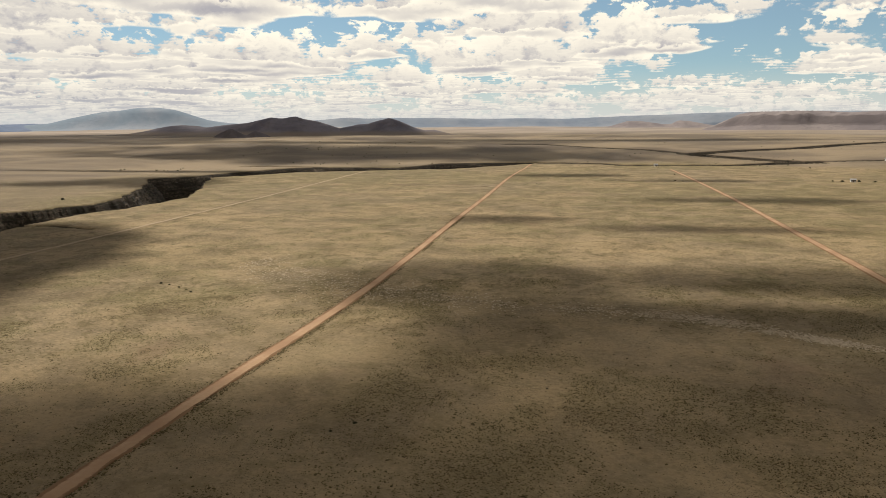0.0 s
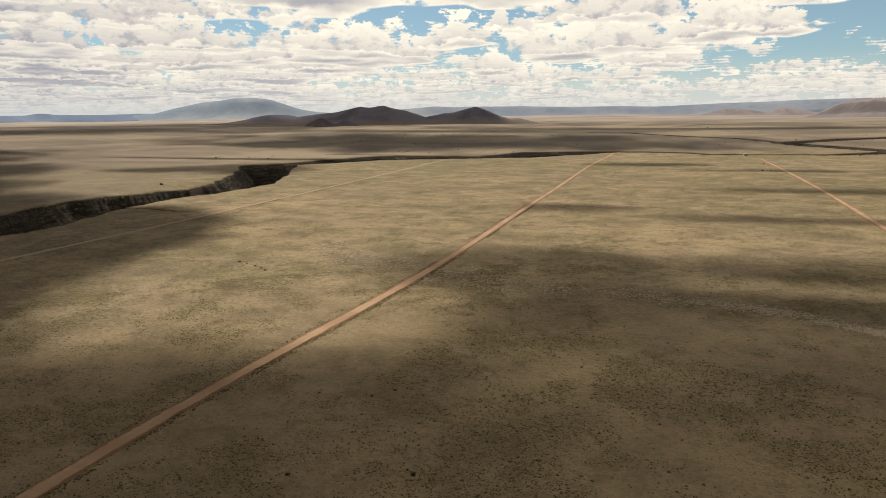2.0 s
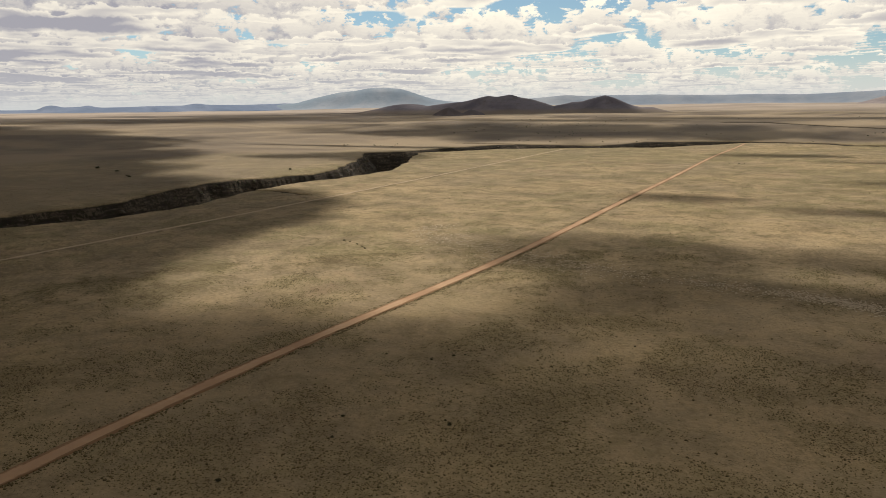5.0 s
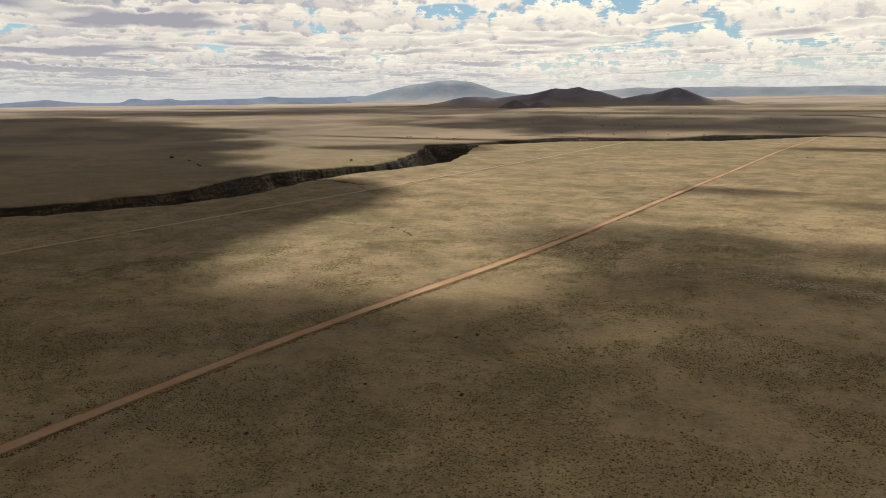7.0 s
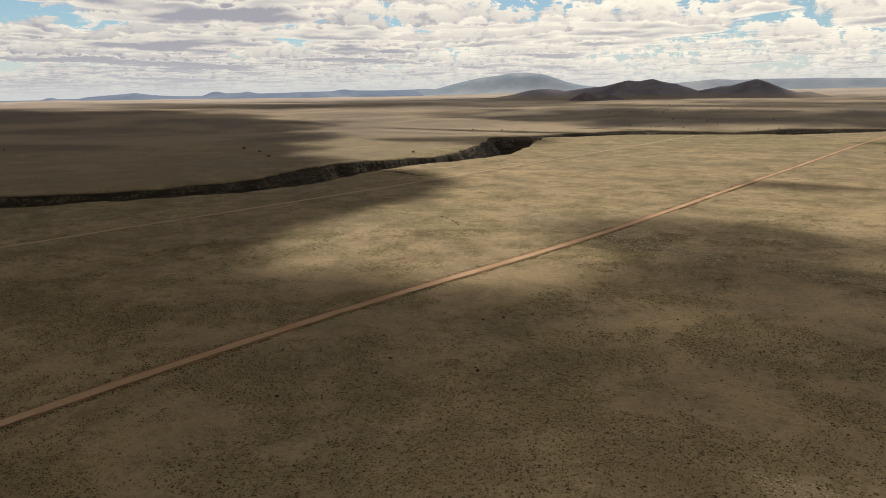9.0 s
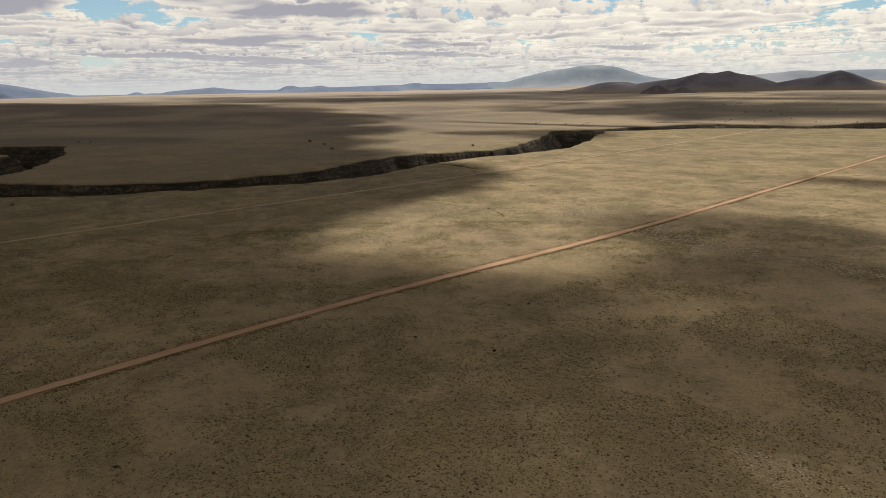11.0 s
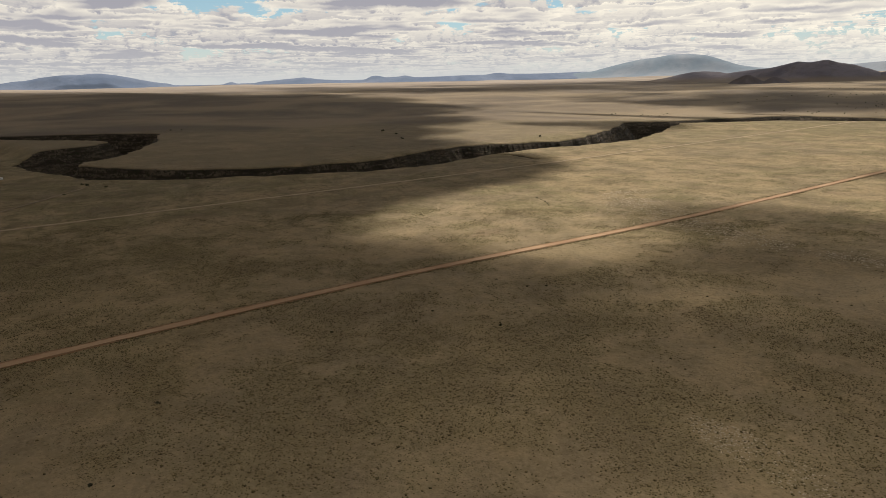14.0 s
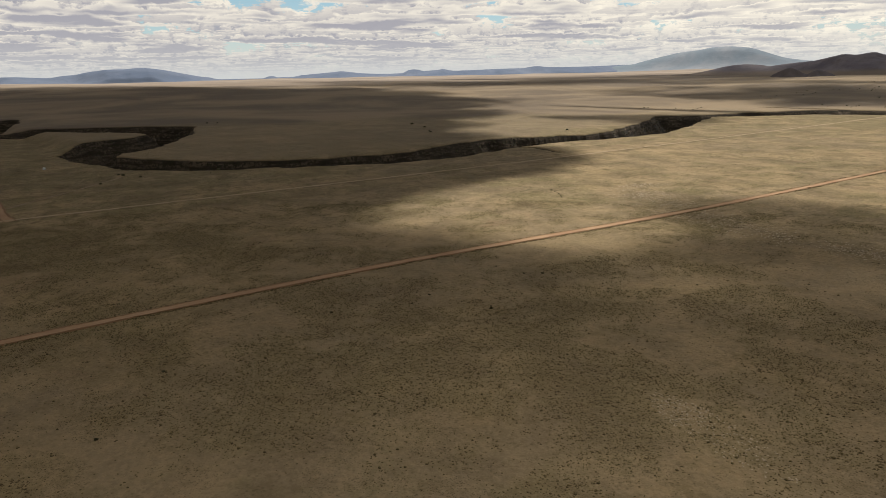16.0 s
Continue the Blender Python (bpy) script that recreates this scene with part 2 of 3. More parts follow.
def ground_material():
    mat, n = material("dry_grassland")
    where = n("TexCoord").outputs["Object"]
    cover = n("Attribute", {"attribute_name": "cover"}).outputs["Fac"]
    tufted = n("Attribute", {"attribute_name": "tufted"}).outputs["Fac"]
    bare = n.math("SUBTRACT", 1.0, n.math("MULTIPLY", tufted, 0.50))
    outer = n("Attribute", {"attribute_name": "outer"}).outputs["Fac"]
    n1 = n.noise(where, 0.009, 5.0, 0.6, 0.4)
    n2 = n.noise(where, 0.06, 5.0, 0.62, 0.3)
    n3 = n.noise(where, 0.9, 4.0, 0.65)
    soil = n.mix(n.step(n2, 0.35, 0.68), (0.200, 0.151, 0.090), (0.270, 0.208, 0.126))
    straw = n.mix(n.step(n1, 0.36, 0.64), (0.228, 0.165, 0.088), (0.312, 0.230, 0.126))
    col = n.mix(n.step(n.math("ADD", n1, n.math("MULTIPLY", n2, 0.6)), 0.62, 0.98), soil, straw)
    green = n.mix(n.step(n3, 0.3, 0.7), (0.112, 0.101, 0.040), (0.162, 0.142, 0.060))
    col = n.mix(n.math("MULTIPLY", cover, n.math("MULTIPLY", n.step(n2, 0.30, 0.62, 0.28, 0.64), bare)), col, green)
    olive = n.step(n.math("ADD", n.noise(where, 0.013, 6.0, 0.66, 0.6), n.math("MULTIPLY", n.noise(where, 0.11, 5.0, 0.7), 0.35)), 0.64, 0.80)
    col = n.mix(n.math("MULTIPLY", olive, 0.24), col, (0.158, 0.128, 0.055))
    # speckled growth that gathers in ragged patches, and bare pale earth between
    patch = n.noise(where, 0.045, 7.0, 0.70, 0.5)
    speck = n.noise(where, 0.75, 6.0, 0.76)
    grown = n.math("ADD", speck, n.math("MULTIPLY", n.math("SUBTRACT", patch, 0.5), 0.95))
    col = n.mix(n.math("MULTIPLY", n.step(grown, 0.525, 0.59, 0.0, 0.62), bare), col, (0.118, 0.088, 0.046))
    col = n.mix(n.math("MULTIPLY", n.step(grown, 0.455, 0.39, 0.0, 0.55), bare), col, (0.345, 0.260, 0.150))
    clump = n.step(n.noise(where, 0.15, 7.0, 0.76), 0.53, 0.57)
    clump = n.math("MULTIPLY", clump, n.step(n.noise(where, 0.028, 5.0, 0.62, 0.4), 0.38, 0.58, 0.12, 0.80))
    col = n.mix(n.math("MULTIPLY", clump, n.math("SUBTRACT", 1.0, n.math("MULTIPLY", tufted, 0.6))), col, (0.126, 0.097, 0.045))
    red = n.step(n.noise(where, 0.021, 4.0, 0.6, 0.6), 0.60, 0.74)
    col = n.mix(n.math("MULTIPLY", red, 0.40), col, (0.225, 0.140, 0.090))
    # single tufts too far off to stand as geometry
    cells = n("TexVoronoi", {"feature": "F1"}, Vector=where, Scale=1.25, Randomness=1.0)
    dots = n.step(cells.outputs["Distance"], 0.38, 0.22)
    dots = n.math("MULTIPLY", dots, n.step(n.noise(where, 0.10, 4.0, 0.65), 0.42, 0.58))
    col = n.mix(n.math("MULTIPLY", dots, n.math("MULTIPLY", bare, 0.66)), col, (0.076, 0.061, 0.030))
    seeds = n("TexVoronoi", {"feature": "F1"}, Vector=where, Scale=2.7, Randomness=1.0)
    tiny = n.math("MULTIPLY", n.step(seeds.outputs["Distance"], 0.36, 0.27), n.step(n.noise(where, 0.07, 6.0, 0.70, 0.3), 0.46, 0.54))
    col = n.mix(n.math("MULTIPLY", tiny, n.math("MULTIPLY", tufted, 0.55)), col, (0.074, 0.058, 0.029))
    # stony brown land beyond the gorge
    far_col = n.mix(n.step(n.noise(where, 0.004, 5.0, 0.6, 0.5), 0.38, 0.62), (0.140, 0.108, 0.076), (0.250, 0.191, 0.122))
    # distance haze put into the colour: the outermost plain turns paler
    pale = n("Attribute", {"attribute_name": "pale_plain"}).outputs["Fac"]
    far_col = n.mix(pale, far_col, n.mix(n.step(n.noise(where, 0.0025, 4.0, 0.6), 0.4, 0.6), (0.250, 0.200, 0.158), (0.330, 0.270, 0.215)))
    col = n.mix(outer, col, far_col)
    # bare rock on the gorge walls
    steep = n.step(n("Attribute", {"attribute_name": "cut"}).outputs["Fac"], 0.25, 1.1)
    place = n("SeparateXYZ", Vector=where)
    bands = n("CombineXYZ", X=n.math("MULTIPLY", place.outputs[0], 0.05), Y=n.math("MULTIPLY", place.outputs[1], 0.05),
              Z=n.math("MULTIPLY", place.outputs[2], 0.55)).outputs[0]
    strata = n.noise(bands, 1.0, 5.0, 0.6)
    rock = n.mix(n.step(strata, 0.36, 0.64), (0.024, 0.018, 0.014), (0.105, 0.078, 0.055))
    rock = n.mix(n.step(n.noise(where, 0.55, 6.0, 0.75), 0.46, 0.56), rock, (0.030, 0.027, 0.016))
    col = n.mix(steep, col, rock)
    relief = n.math("ADD", n3, n.math("MULTIPLY", n2, 2.0))
    finish(n, col, 0.95, relief, 0.55, 0.35)
    return mat


def road_material():
    mat, n = material("red_dirt")
    where = n("TexCoord").outputs["Object"]
    across = n("Attribute", {"attribute_name": "across"}).outputs["Fac"]
    a = n.noise(where, 0.05, 4.0, 0.6)
    b = n.noise(where, 1.1, 5.0, 0.65)
    col = n.mix(n.step(a, 0.35, 0.65), (0.325, 0.198, 0.116), (0.425, 0.282, 0.170))
    col = n.mix(n.step(b, 0.35, 0.70, 0.0, 0.5), col, (0.32, 0.200, 0.120))
    rut = n.step(n.math("ABSOLUTE", n.math("SUBTRACT", n.math("ABSOLUTE", across), 0.42)), 0.16, 0.03)
    col = n.mix(n.math("MULTIPLY", rut, n.step(a, 0.45, 0.65, 0.0, 0.22)), col, (0.50, 0.345, 0.225))
    edge = n.step(n.math("ADD", n.math("ABSOLUTE", across), n.math("MULTIPLY", b, 0.7)), 1.08, 1.38)
    col = n.mix(edge, col, (0.200, 0.118, 0.062))
    finish(n, col, 0.95, b, 0.5, 0.08)
    return mat


def tuft_material():
    mat, n = material("tuft_leaves")
    pick = n("NewGeometry").outputs["Random Per Island"]
    where = n("TexCoord").outputs["Object"]
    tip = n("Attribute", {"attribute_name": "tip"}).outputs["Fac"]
    wear = n.noise(where, 0.045, 3.0, 0.6)
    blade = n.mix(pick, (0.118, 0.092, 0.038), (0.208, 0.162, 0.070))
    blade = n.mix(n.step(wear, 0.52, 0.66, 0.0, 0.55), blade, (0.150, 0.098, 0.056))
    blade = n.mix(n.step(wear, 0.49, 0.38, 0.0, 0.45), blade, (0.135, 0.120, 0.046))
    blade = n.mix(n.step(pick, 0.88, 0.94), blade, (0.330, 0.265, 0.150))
    # shade low on each tuft put into its colour, lighter towards the tip
    stem_shade = n.mix(pick, (0.037, 0.027, 0.013), (0.072, 0.052, 0.025))
    col = n.mix(n.step(tip, 0.16, 0.95), stem_shade, blade)
    finish(n, col, 0.9)
    return mat


def hill_material(name, low, high, size, rock=(0.09, 0.07, 0.06), foot=None):
    mat, n = material(name)
    where = n("TexCoord").outputs["Object"]
    a = n.noise(where, 1.0 / size, 6.0, 0.62, 0.5)
    b = n.noise(where, 7.0 / size, 5.0, 0.65)
    col = n.mix(n.step(a, 0.36, 0.64), low, high)
    steep = n.step(n("SeparateXYZ", Vector=n("NewGeometry").outputs["True Normal"]).outputs[2], 0.95, 0.78)
    col = n.mix(n.math("MULTIPLY", steep, 0.6), col, rock)
    col = n.mix(n.step(b, 0.52, 0.68, 0.0, 0.35), col, rock)
    if foot:      # grassy soil washed over the lowest slopes
        level = n("SeparateXYZ", Vector=where).outputs[2]
        col = n.mix(n.step(n.math("ADD", level, n.math("MULTIPLY", a, 14.0)), 52.0, 38.0), col, foot)
    finish(n, col, 0.95, b, 0.3, size * 0.03)
    return mat


GROUND, DIRT, TUFT = ground_material(), road_material(), tuft_material()
HILL_DARK = hill_material("dark_scrub_slope", (0.090, 0.080, 0.096), (0.150, 0.130, 0.142), 120, foot=(0.175, 0.138, 0.108))
HILL_CONE = hill_material("dark_cone_scrub", (0.068, 0.059, 0.066), (0.112, 0.094, 0.096), 60)
MESA_ROCK = hill_material("mesa_slope", (0.185, 0.156, 0.154), (0.250, 0.210, 0.196), 220, (0.125, 0.105, 0.106))
# the three horizon materials carry the blue of atmospheric haze in their base colours
FAR_BLUE = hill_material("hazed_range", (0.120, 0.156, 0.230), (0.168, 0.202, 0.275), 500, (0.112, 0.140, 0.195))
FAR_PALE = hill_material("hazed_pale_range", (0.175, 0.205, 0.250), (0.250, 0.268, 0.295), 500, (0.150, 0.178, 0.222))
FAR_MOUNTAIN = hill_material("hazed_mountain", (0.195, 0.240, 0.285), (0.285, 0.306, 0.338), 300, (0.155, 0.196, 0.240))
PALE = simple("pale_tussock", (0.41, 0.335, 0.240), 0.25, 1.0)
BARK = simple("grey_bark", (0.12, 0.09, 0.065), 0.3, 0.4)
LEAF = simple("dark_leaves", (0.072, 0.066, 0.035), 0.45, 0.5)
PALE_DIRT = simple("pale_track_dirt", (0.36, 0.275, 0.18), 0.2, 3.0, 0.95)
DUST = simple("dusty_soil", (0.255, 0.195, 0.130), 0.3, 4.0, 0.95)
WHITE = simple("white_wash", (0.72, 0.70, 0.66), 0.12, 1.5)
TIN = simple("roof_tin", (0.36, 0.35, 0.34), 0.2, 2.0, 0.5)
WOOD = simple("weathered_wood", (0.16, 0.12, 0.085), 0.3, 0.6)
GLASS = simple("dark_window", (0.03, 0.035, 0.04), 0.1, 1.0, 0.1)


def mesh_from(name, verts, faces, mat, smooth_faces=True):
    """A mesh from numpy arrays of corners and of triangles or quads."""
    verts, faces = np.asarray(verts, np.float32), np.asarray(faces, np.int32)
    me = bpy.data.meshes.new(name)
    me.vertices.add(len(verts))
    me.vertices.foreach_set("co", verts.ravel())
    me.loops.add(faces.size)
    me.loops.foreach_set("vertex_index", faces.ravel())
    me.polygons.add(len(faces))
    me.polygons.foreach_set("loop_start", np.arange(len(faces), dtype=np.int32) * faces.shape[1])
    if smooth_faces:
        me.polygons.foreach_set("use_smooth", np.ones(len(faces), bool))
    me.update(calc_edges=True)
    me.validate()
    me.materials.append(mat)
    return me


def field(me, name, values):
    me.attributes.new(name, "FLOAT", "POINT").data.foreach_set("value", np.asarray(values, np.float32))


def grid_faces(rows, cols, wrap=False):
    i = np.arange(rows - 1)[:, None]
    j = np.arange(cols if wrap else cols - 1)[None]
    k = (j + 1) % cols
    return np.stack([i * cols + j, i * cols + k, (i + 1) * cols + k, (i + 1) * cols + j], -1).reshape(-1, 4)


def part(name, bm, mat, parent, label=""):
    me = bpy.data.meshes.new(name)
    bm.to_mesh(me)
    bm.free()
    me.materials.append(mat)
    ob = new(name, me)
    ob.parent = parent
    return tagged(ob, label)


def thing(name, place, label, category, group="", turn=0.0, size=1.0):
    ob = new(name)
    ob.empty_display_size = 0.5
    ob.matrix_world = pose(*place, 0, 0, turn) @ Matrix.Scale(size, 4)
    return tagged(ob, label, category, group)


def height_at(x, y):
    x, y = np.atleast_1d(np.asarray(x, float)), np.atleast_1d(np.asarray(y, float))
    return land(x, y) - gorge_depth(x, y)


# ---------------------------------------------------------------- ground
def build_ground():
    theta = np.concatenate([np.arange(-100, -85, 0.5), np.arange(-85, 32, 0.18), np.arange(32, 46, 0.35), np.arange(46, 260, 4.0)])
    radius = np.concatenate([[0.01, 3.0, 8, 14, 20], np.exp(np.arange(math.log(26), math.log(330), 0.014)), np.exp(np.arange(math.log(331), math.log(1120), 0.0043)), np.exp(np.arange(math.log(1125), math.log(1720), 0.0055)), np.exp(np.arange(math.log(1735), math.log(4830), 0.012)), [4850.0]])
    a, r = np.meshgrid(np.radians(theta), radius)
    x, y = 50 + r * np.sin(a), -10 + r * np.cos(a)
    x, y = x.ravel(), y.ravel()
    z = height_at(x, y)
    faces = grid_faces(len(radius), len(theta), True)[:, ::-1]
    me = mesh_from("ground", np.stack([x, y, z], -1), faces, GROUND)
    field(me, "cut", gorge_depth(x, y))
    field(me, "cover", grass_cover(x, y))
    field(me, "tufted", smooth(np.hypot(x - 50, y + 10), 280, 150))
    edge = value_noise(x, y, 120, 61, 4)
    # mask for the haze painted into the far plain
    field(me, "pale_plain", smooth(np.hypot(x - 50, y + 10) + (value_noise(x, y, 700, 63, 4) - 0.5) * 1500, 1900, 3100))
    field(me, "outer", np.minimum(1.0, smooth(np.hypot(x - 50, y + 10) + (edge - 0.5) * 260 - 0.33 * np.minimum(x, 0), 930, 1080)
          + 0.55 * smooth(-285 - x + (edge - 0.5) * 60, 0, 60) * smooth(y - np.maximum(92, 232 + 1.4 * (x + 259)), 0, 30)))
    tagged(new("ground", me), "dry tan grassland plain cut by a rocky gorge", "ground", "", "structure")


def ribbon(name, points, width, label, lift=0.14, mat=None):
    """A worn dirt track along a line, slightly crowned, with low rough berms."""
    pts = np.array(points, float)
    for _ in range(3):
        mid = np.empty((2 * len(pts) - 2, 2))
        mid[0::2], mid[1::2] = 0.75 * pts[:-1] + 0.25 * pts[1:], 0.25 * pts[:-1] + 0.75 * pts[1:]
        pts = np.vstack([pts[:1], mid, pts[-1:]])
    gap = np.r_[0, np.cumsum(np.hypot(*np.diff(pts, axis=0).T))]
    run = np.arange(0, gap[-1], 1.6)
    cx, cy = np.interp(run, gap, pts[:, 0]), np.interp(run, gap, pts[:, 1])
    tx, ty = np.gradient(cx), np.gradient(cy)
    size = np.hypot(tx, ty)
    nx, ny = ty / size, -tx / size
    cols = np.array([-1.35, -1.12, -0.95, -0.72, -0.42, 0, 0.42, 0.72, 0.95, 1.12, 1.35])
    rise = np.array([-0.25, 0.13, 0.05, 0.0, -0.05, 0.03, -0.05, 0.0, 0.05, 0.13, -0.25])
    wave = 1 + 0.16 * (value_noise(run, run * 0, 9, 71, 3)[:, None] - 0.5) + 0.55 * (value_noise(run[:, None] + cols * 40, run[:, None] * 0 + cols * 90, 5, 72, 2) - 0.5) * (np.abs(cols) > 0.9)
    off = cols[None] * width / 2 * wave
    x, y = cx[:, None] + nx[:, None] * off, cy[:, None] + ny[:, None] * off
    z = land(cx, cy)[:, None] + lift + rise[None] * min(1.0, width / 4)
    me = mesh_from(name, np.stack([x, y, z], -1).reshape(-1, 3), grid_faces(len(run), len(cols))[:, ::-1], mat or DIRT)
    field(me, "across", np.broadcast_to(cols, x.shape).ravel())
    return tagged(new(name, me), label, "road", "", "structure")


build_ground()
ribbon("road_1", ROAD_MAIN, 3.0, "straight reddish dirt road with worn ruts and rough verges")
ribbon("road_2", ROAD_EAST, 3.2, "straight reddish dirt road crossing dry grassland")
ribbon("road_3", TRACK_WEST, 1.6, "narrow pale dirt track beside the gorge", 0.22, PALE_DIRT)
ribbon("road_4", TRACK_SPUR, 4.0, "short reddish dirt spur joining the narrow track")
ribbon("road_7", [(-250, 26), (-258, 32), (-269, 44), (-280, 56), (-296, 70), (-311, 85), (-322, 93)], 0.9, "faint pale dirt track running to the gorge", 0.25, DUST)
ribbon("road_5", TRACK_CROSS, 1.3, "faint pale dirt track meeting the road", 0.22, PALE_DIRT)
ribbon("road_6", TRACK_FAR, 1.3, "faint pale dirt track near the far gorge", 0.22, PALE_DIRT)


# ---------------------------------------------------------------- hills and far ranges
def polar(az, r):
    return 46 + r * math.sin(radians(az)), -15 + r * math.cos(radians(az))


def hill(name, az, r, line, depth, mat, label, rough=0.10, mesa=False, seed=0, cols=180, rows=60):
    """A hill facing the plain. line: its ridge as pairs of degrees off its azimuth and metres above the land."""
    cx, cy = polar(az, r)
    per = r * math.pi / 180
    da, top = np.array(line, float).T
    u = np.linspace(da[0], da[-1], cols)
    ridge = np.interp(u, da, top)
    ridge = np.convolve(np.pad(ridge, 2, "edge"), np.ones(5) / 5, "valid")
    ca, sa = math.cos(radians(az)), math.sin(radians(az))
    ridge = ridge + west_drop(cx + u * per * ca, cy - u * per * sa) * smooth(ridge, 0, 8)
    v = np.linspace(-1, 1, rows)
    uu, vv = np.meshgrid(u * per, v * depth)
    high = np.broadcast_to(ridge, uu.shape)
    wide = depth * (0.30 + 0.34 * high / top.max())
    bend = vv + (value_noise(uu, uu * 0, top.max() * 4, 80 + seed, 3) - 0.5) * wide * (0.4 if mesa else 1.0)
    if mesa:
        rim = smooth(depth * 0.92 - np.abs(bend), 0, depth * 0.38)
        h = high * (0.58 * rim + 0.42 * smooth(rim, 0.55, 0.72))
    else:
        h = high * (1 - smooth(np.abs(bend) / wide, 0.0, 1.5)) ** 1.0
    gully = np.abs(value_noise(uu + 900, vv * 0.6, top.max() * 1.4, 81 + seed, 5, 0.55) - 0.5) * 2
    h = h * (1 + rough * (0.35 - gully) * 2 * smooth(np.abs(bend) / wide, 0.0, 0.5)) + rough * 0.25 * high * (value_noise(uu, vv, top.max() * 0.7, 84 + seed, 3) - 0.5)
    edge = np.minimum(smooth(np.minimum(uu - u[0] * per, u[-1] * per - uu), 0, per * 0.8), smooth(depth - np.abs(vv), 0, depth * 0.2))
    h = h * edge - 2 - 5 * (1 - edge)
    x, y = cx + uu * ca + vv * sa, cy - uu * sa + vv * ca
    base = land(x.ravel(), y.ravel()).reshape(x.shape)
    me = mesh_from(name, np.stack([x - cx, y - cy, base + h], -1).reshape(-1, 3), grid_faces(rows, cols), mat)
    ob = new(name, me)
    ob.location = (cx, cy, 0)
    return tagged(ob, label, "hill", "", "structure")


hill("hill_1", -20.0, 2440, [(-13.6, 0), (-11.3, 5), (-10, 14), (-9.1, 23), (-8.2, 30), (-7.5, 32), (-6.6, 30), (-5.9, 24), (-5.1, 29), (-3.8, 36), (-2.7, 41), (-1.8, 50), (-1.05, 58), (-0.3, 55), (0.75, 62), (1.4, 53), (2.3, 46), (3.2, 34), (4.0, 23), (5.3, 6), (6.5, 0)],
     300, HILL_DARK, "dark scrub-covered hill with a long sloping shoulder", 0.14, seed=1, cols=260)
hill("hill_2", -11.8, 2400, [(-5.8, 0), (-4.8, 9), (-4.2, 22), (-3.35, 29), (-2.7, 36), (-1.9, 38), (-1.3, 45), (-0.2, 57), (0.5, 48), (1.1, 37), (1.7, 26), (2.5, 17), (3.3, 18), (3.9, 11), (4.7, 3), (6, 0)],
     260, HILL_DARK, "dark rounded scrub-covered hill", 0.14, seed=2, cols=220)
hill("hill_3", -23.6, 2080, [(-2.4, 0), (-1.8, 4), (-1.25, 15), (-0.8, 23), (-0.5, 26), (-0.05, 19), (0.4, 10), (0.95, 4), (1.6, 0)], 75, HILL_CONE, "small dark rocky cone on the plain", seed=3, cols=80, rows=40)
hill("hill_4", -22.0, 2080, [(-1.7, 0), (-1.2, 5), (-0.7, 14), (-0.35, 19), (0.1, 14), (0.7, 5), (1.3, 0)], 60, HILL_CONE, "small dark rocky knoll on the plain", seed=4, cols=70, rows=40)
hill("hill_5", 28.0, 3000, [(-15.5, 0), (-14.6, 10), (-13.6, 34), (-12.5, 57), (-11.6, 60), (-8, 61), (-6.5, 55), (-3, 56), (4, 58), (14, 52), (18, 0)], 420, MESA_ROCK,
     "broad flat-topped mesa with banded brown slopes", 0.16, True, 5, 260, 70)
hill("hill_6", 7.0, 3700, [(-2.4, 0), (-1.4, 10), (-0.2, 33), (0.8, 32), (2.4, 18), (3.0, 20), (3.5, 36), (4.2, 34), (5.6, 16), (7, 0)], 190, MESA_ROCK, "low eroded buttes on the far plain", seed=6)
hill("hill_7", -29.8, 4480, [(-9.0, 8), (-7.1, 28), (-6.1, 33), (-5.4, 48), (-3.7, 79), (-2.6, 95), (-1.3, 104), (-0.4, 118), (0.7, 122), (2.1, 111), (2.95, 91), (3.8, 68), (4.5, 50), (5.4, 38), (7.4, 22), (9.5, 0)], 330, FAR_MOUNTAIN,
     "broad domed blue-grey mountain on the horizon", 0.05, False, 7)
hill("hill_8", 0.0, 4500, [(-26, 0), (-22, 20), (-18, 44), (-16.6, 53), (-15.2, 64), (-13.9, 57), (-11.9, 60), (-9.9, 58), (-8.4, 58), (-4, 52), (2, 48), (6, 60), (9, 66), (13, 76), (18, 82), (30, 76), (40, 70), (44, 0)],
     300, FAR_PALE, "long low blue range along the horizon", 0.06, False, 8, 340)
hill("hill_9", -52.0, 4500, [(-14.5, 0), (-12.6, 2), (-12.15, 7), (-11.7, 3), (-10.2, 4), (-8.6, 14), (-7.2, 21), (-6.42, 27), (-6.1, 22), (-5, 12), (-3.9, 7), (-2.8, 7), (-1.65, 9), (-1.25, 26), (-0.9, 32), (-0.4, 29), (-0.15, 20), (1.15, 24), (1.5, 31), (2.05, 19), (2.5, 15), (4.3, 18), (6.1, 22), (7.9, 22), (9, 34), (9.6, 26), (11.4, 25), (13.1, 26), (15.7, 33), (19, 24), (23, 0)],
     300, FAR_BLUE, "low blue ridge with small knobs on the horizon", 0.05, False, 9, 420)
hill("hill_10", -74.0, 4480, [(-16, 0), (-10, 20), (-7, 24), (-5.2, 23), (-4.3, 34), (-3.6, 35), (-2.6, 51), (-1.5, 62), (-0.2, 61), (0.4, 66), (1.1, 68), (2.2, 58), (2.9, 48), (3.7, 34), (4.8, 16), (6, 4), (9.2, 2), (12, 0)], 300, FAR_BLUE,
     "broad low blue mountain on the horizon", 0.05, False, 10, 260)


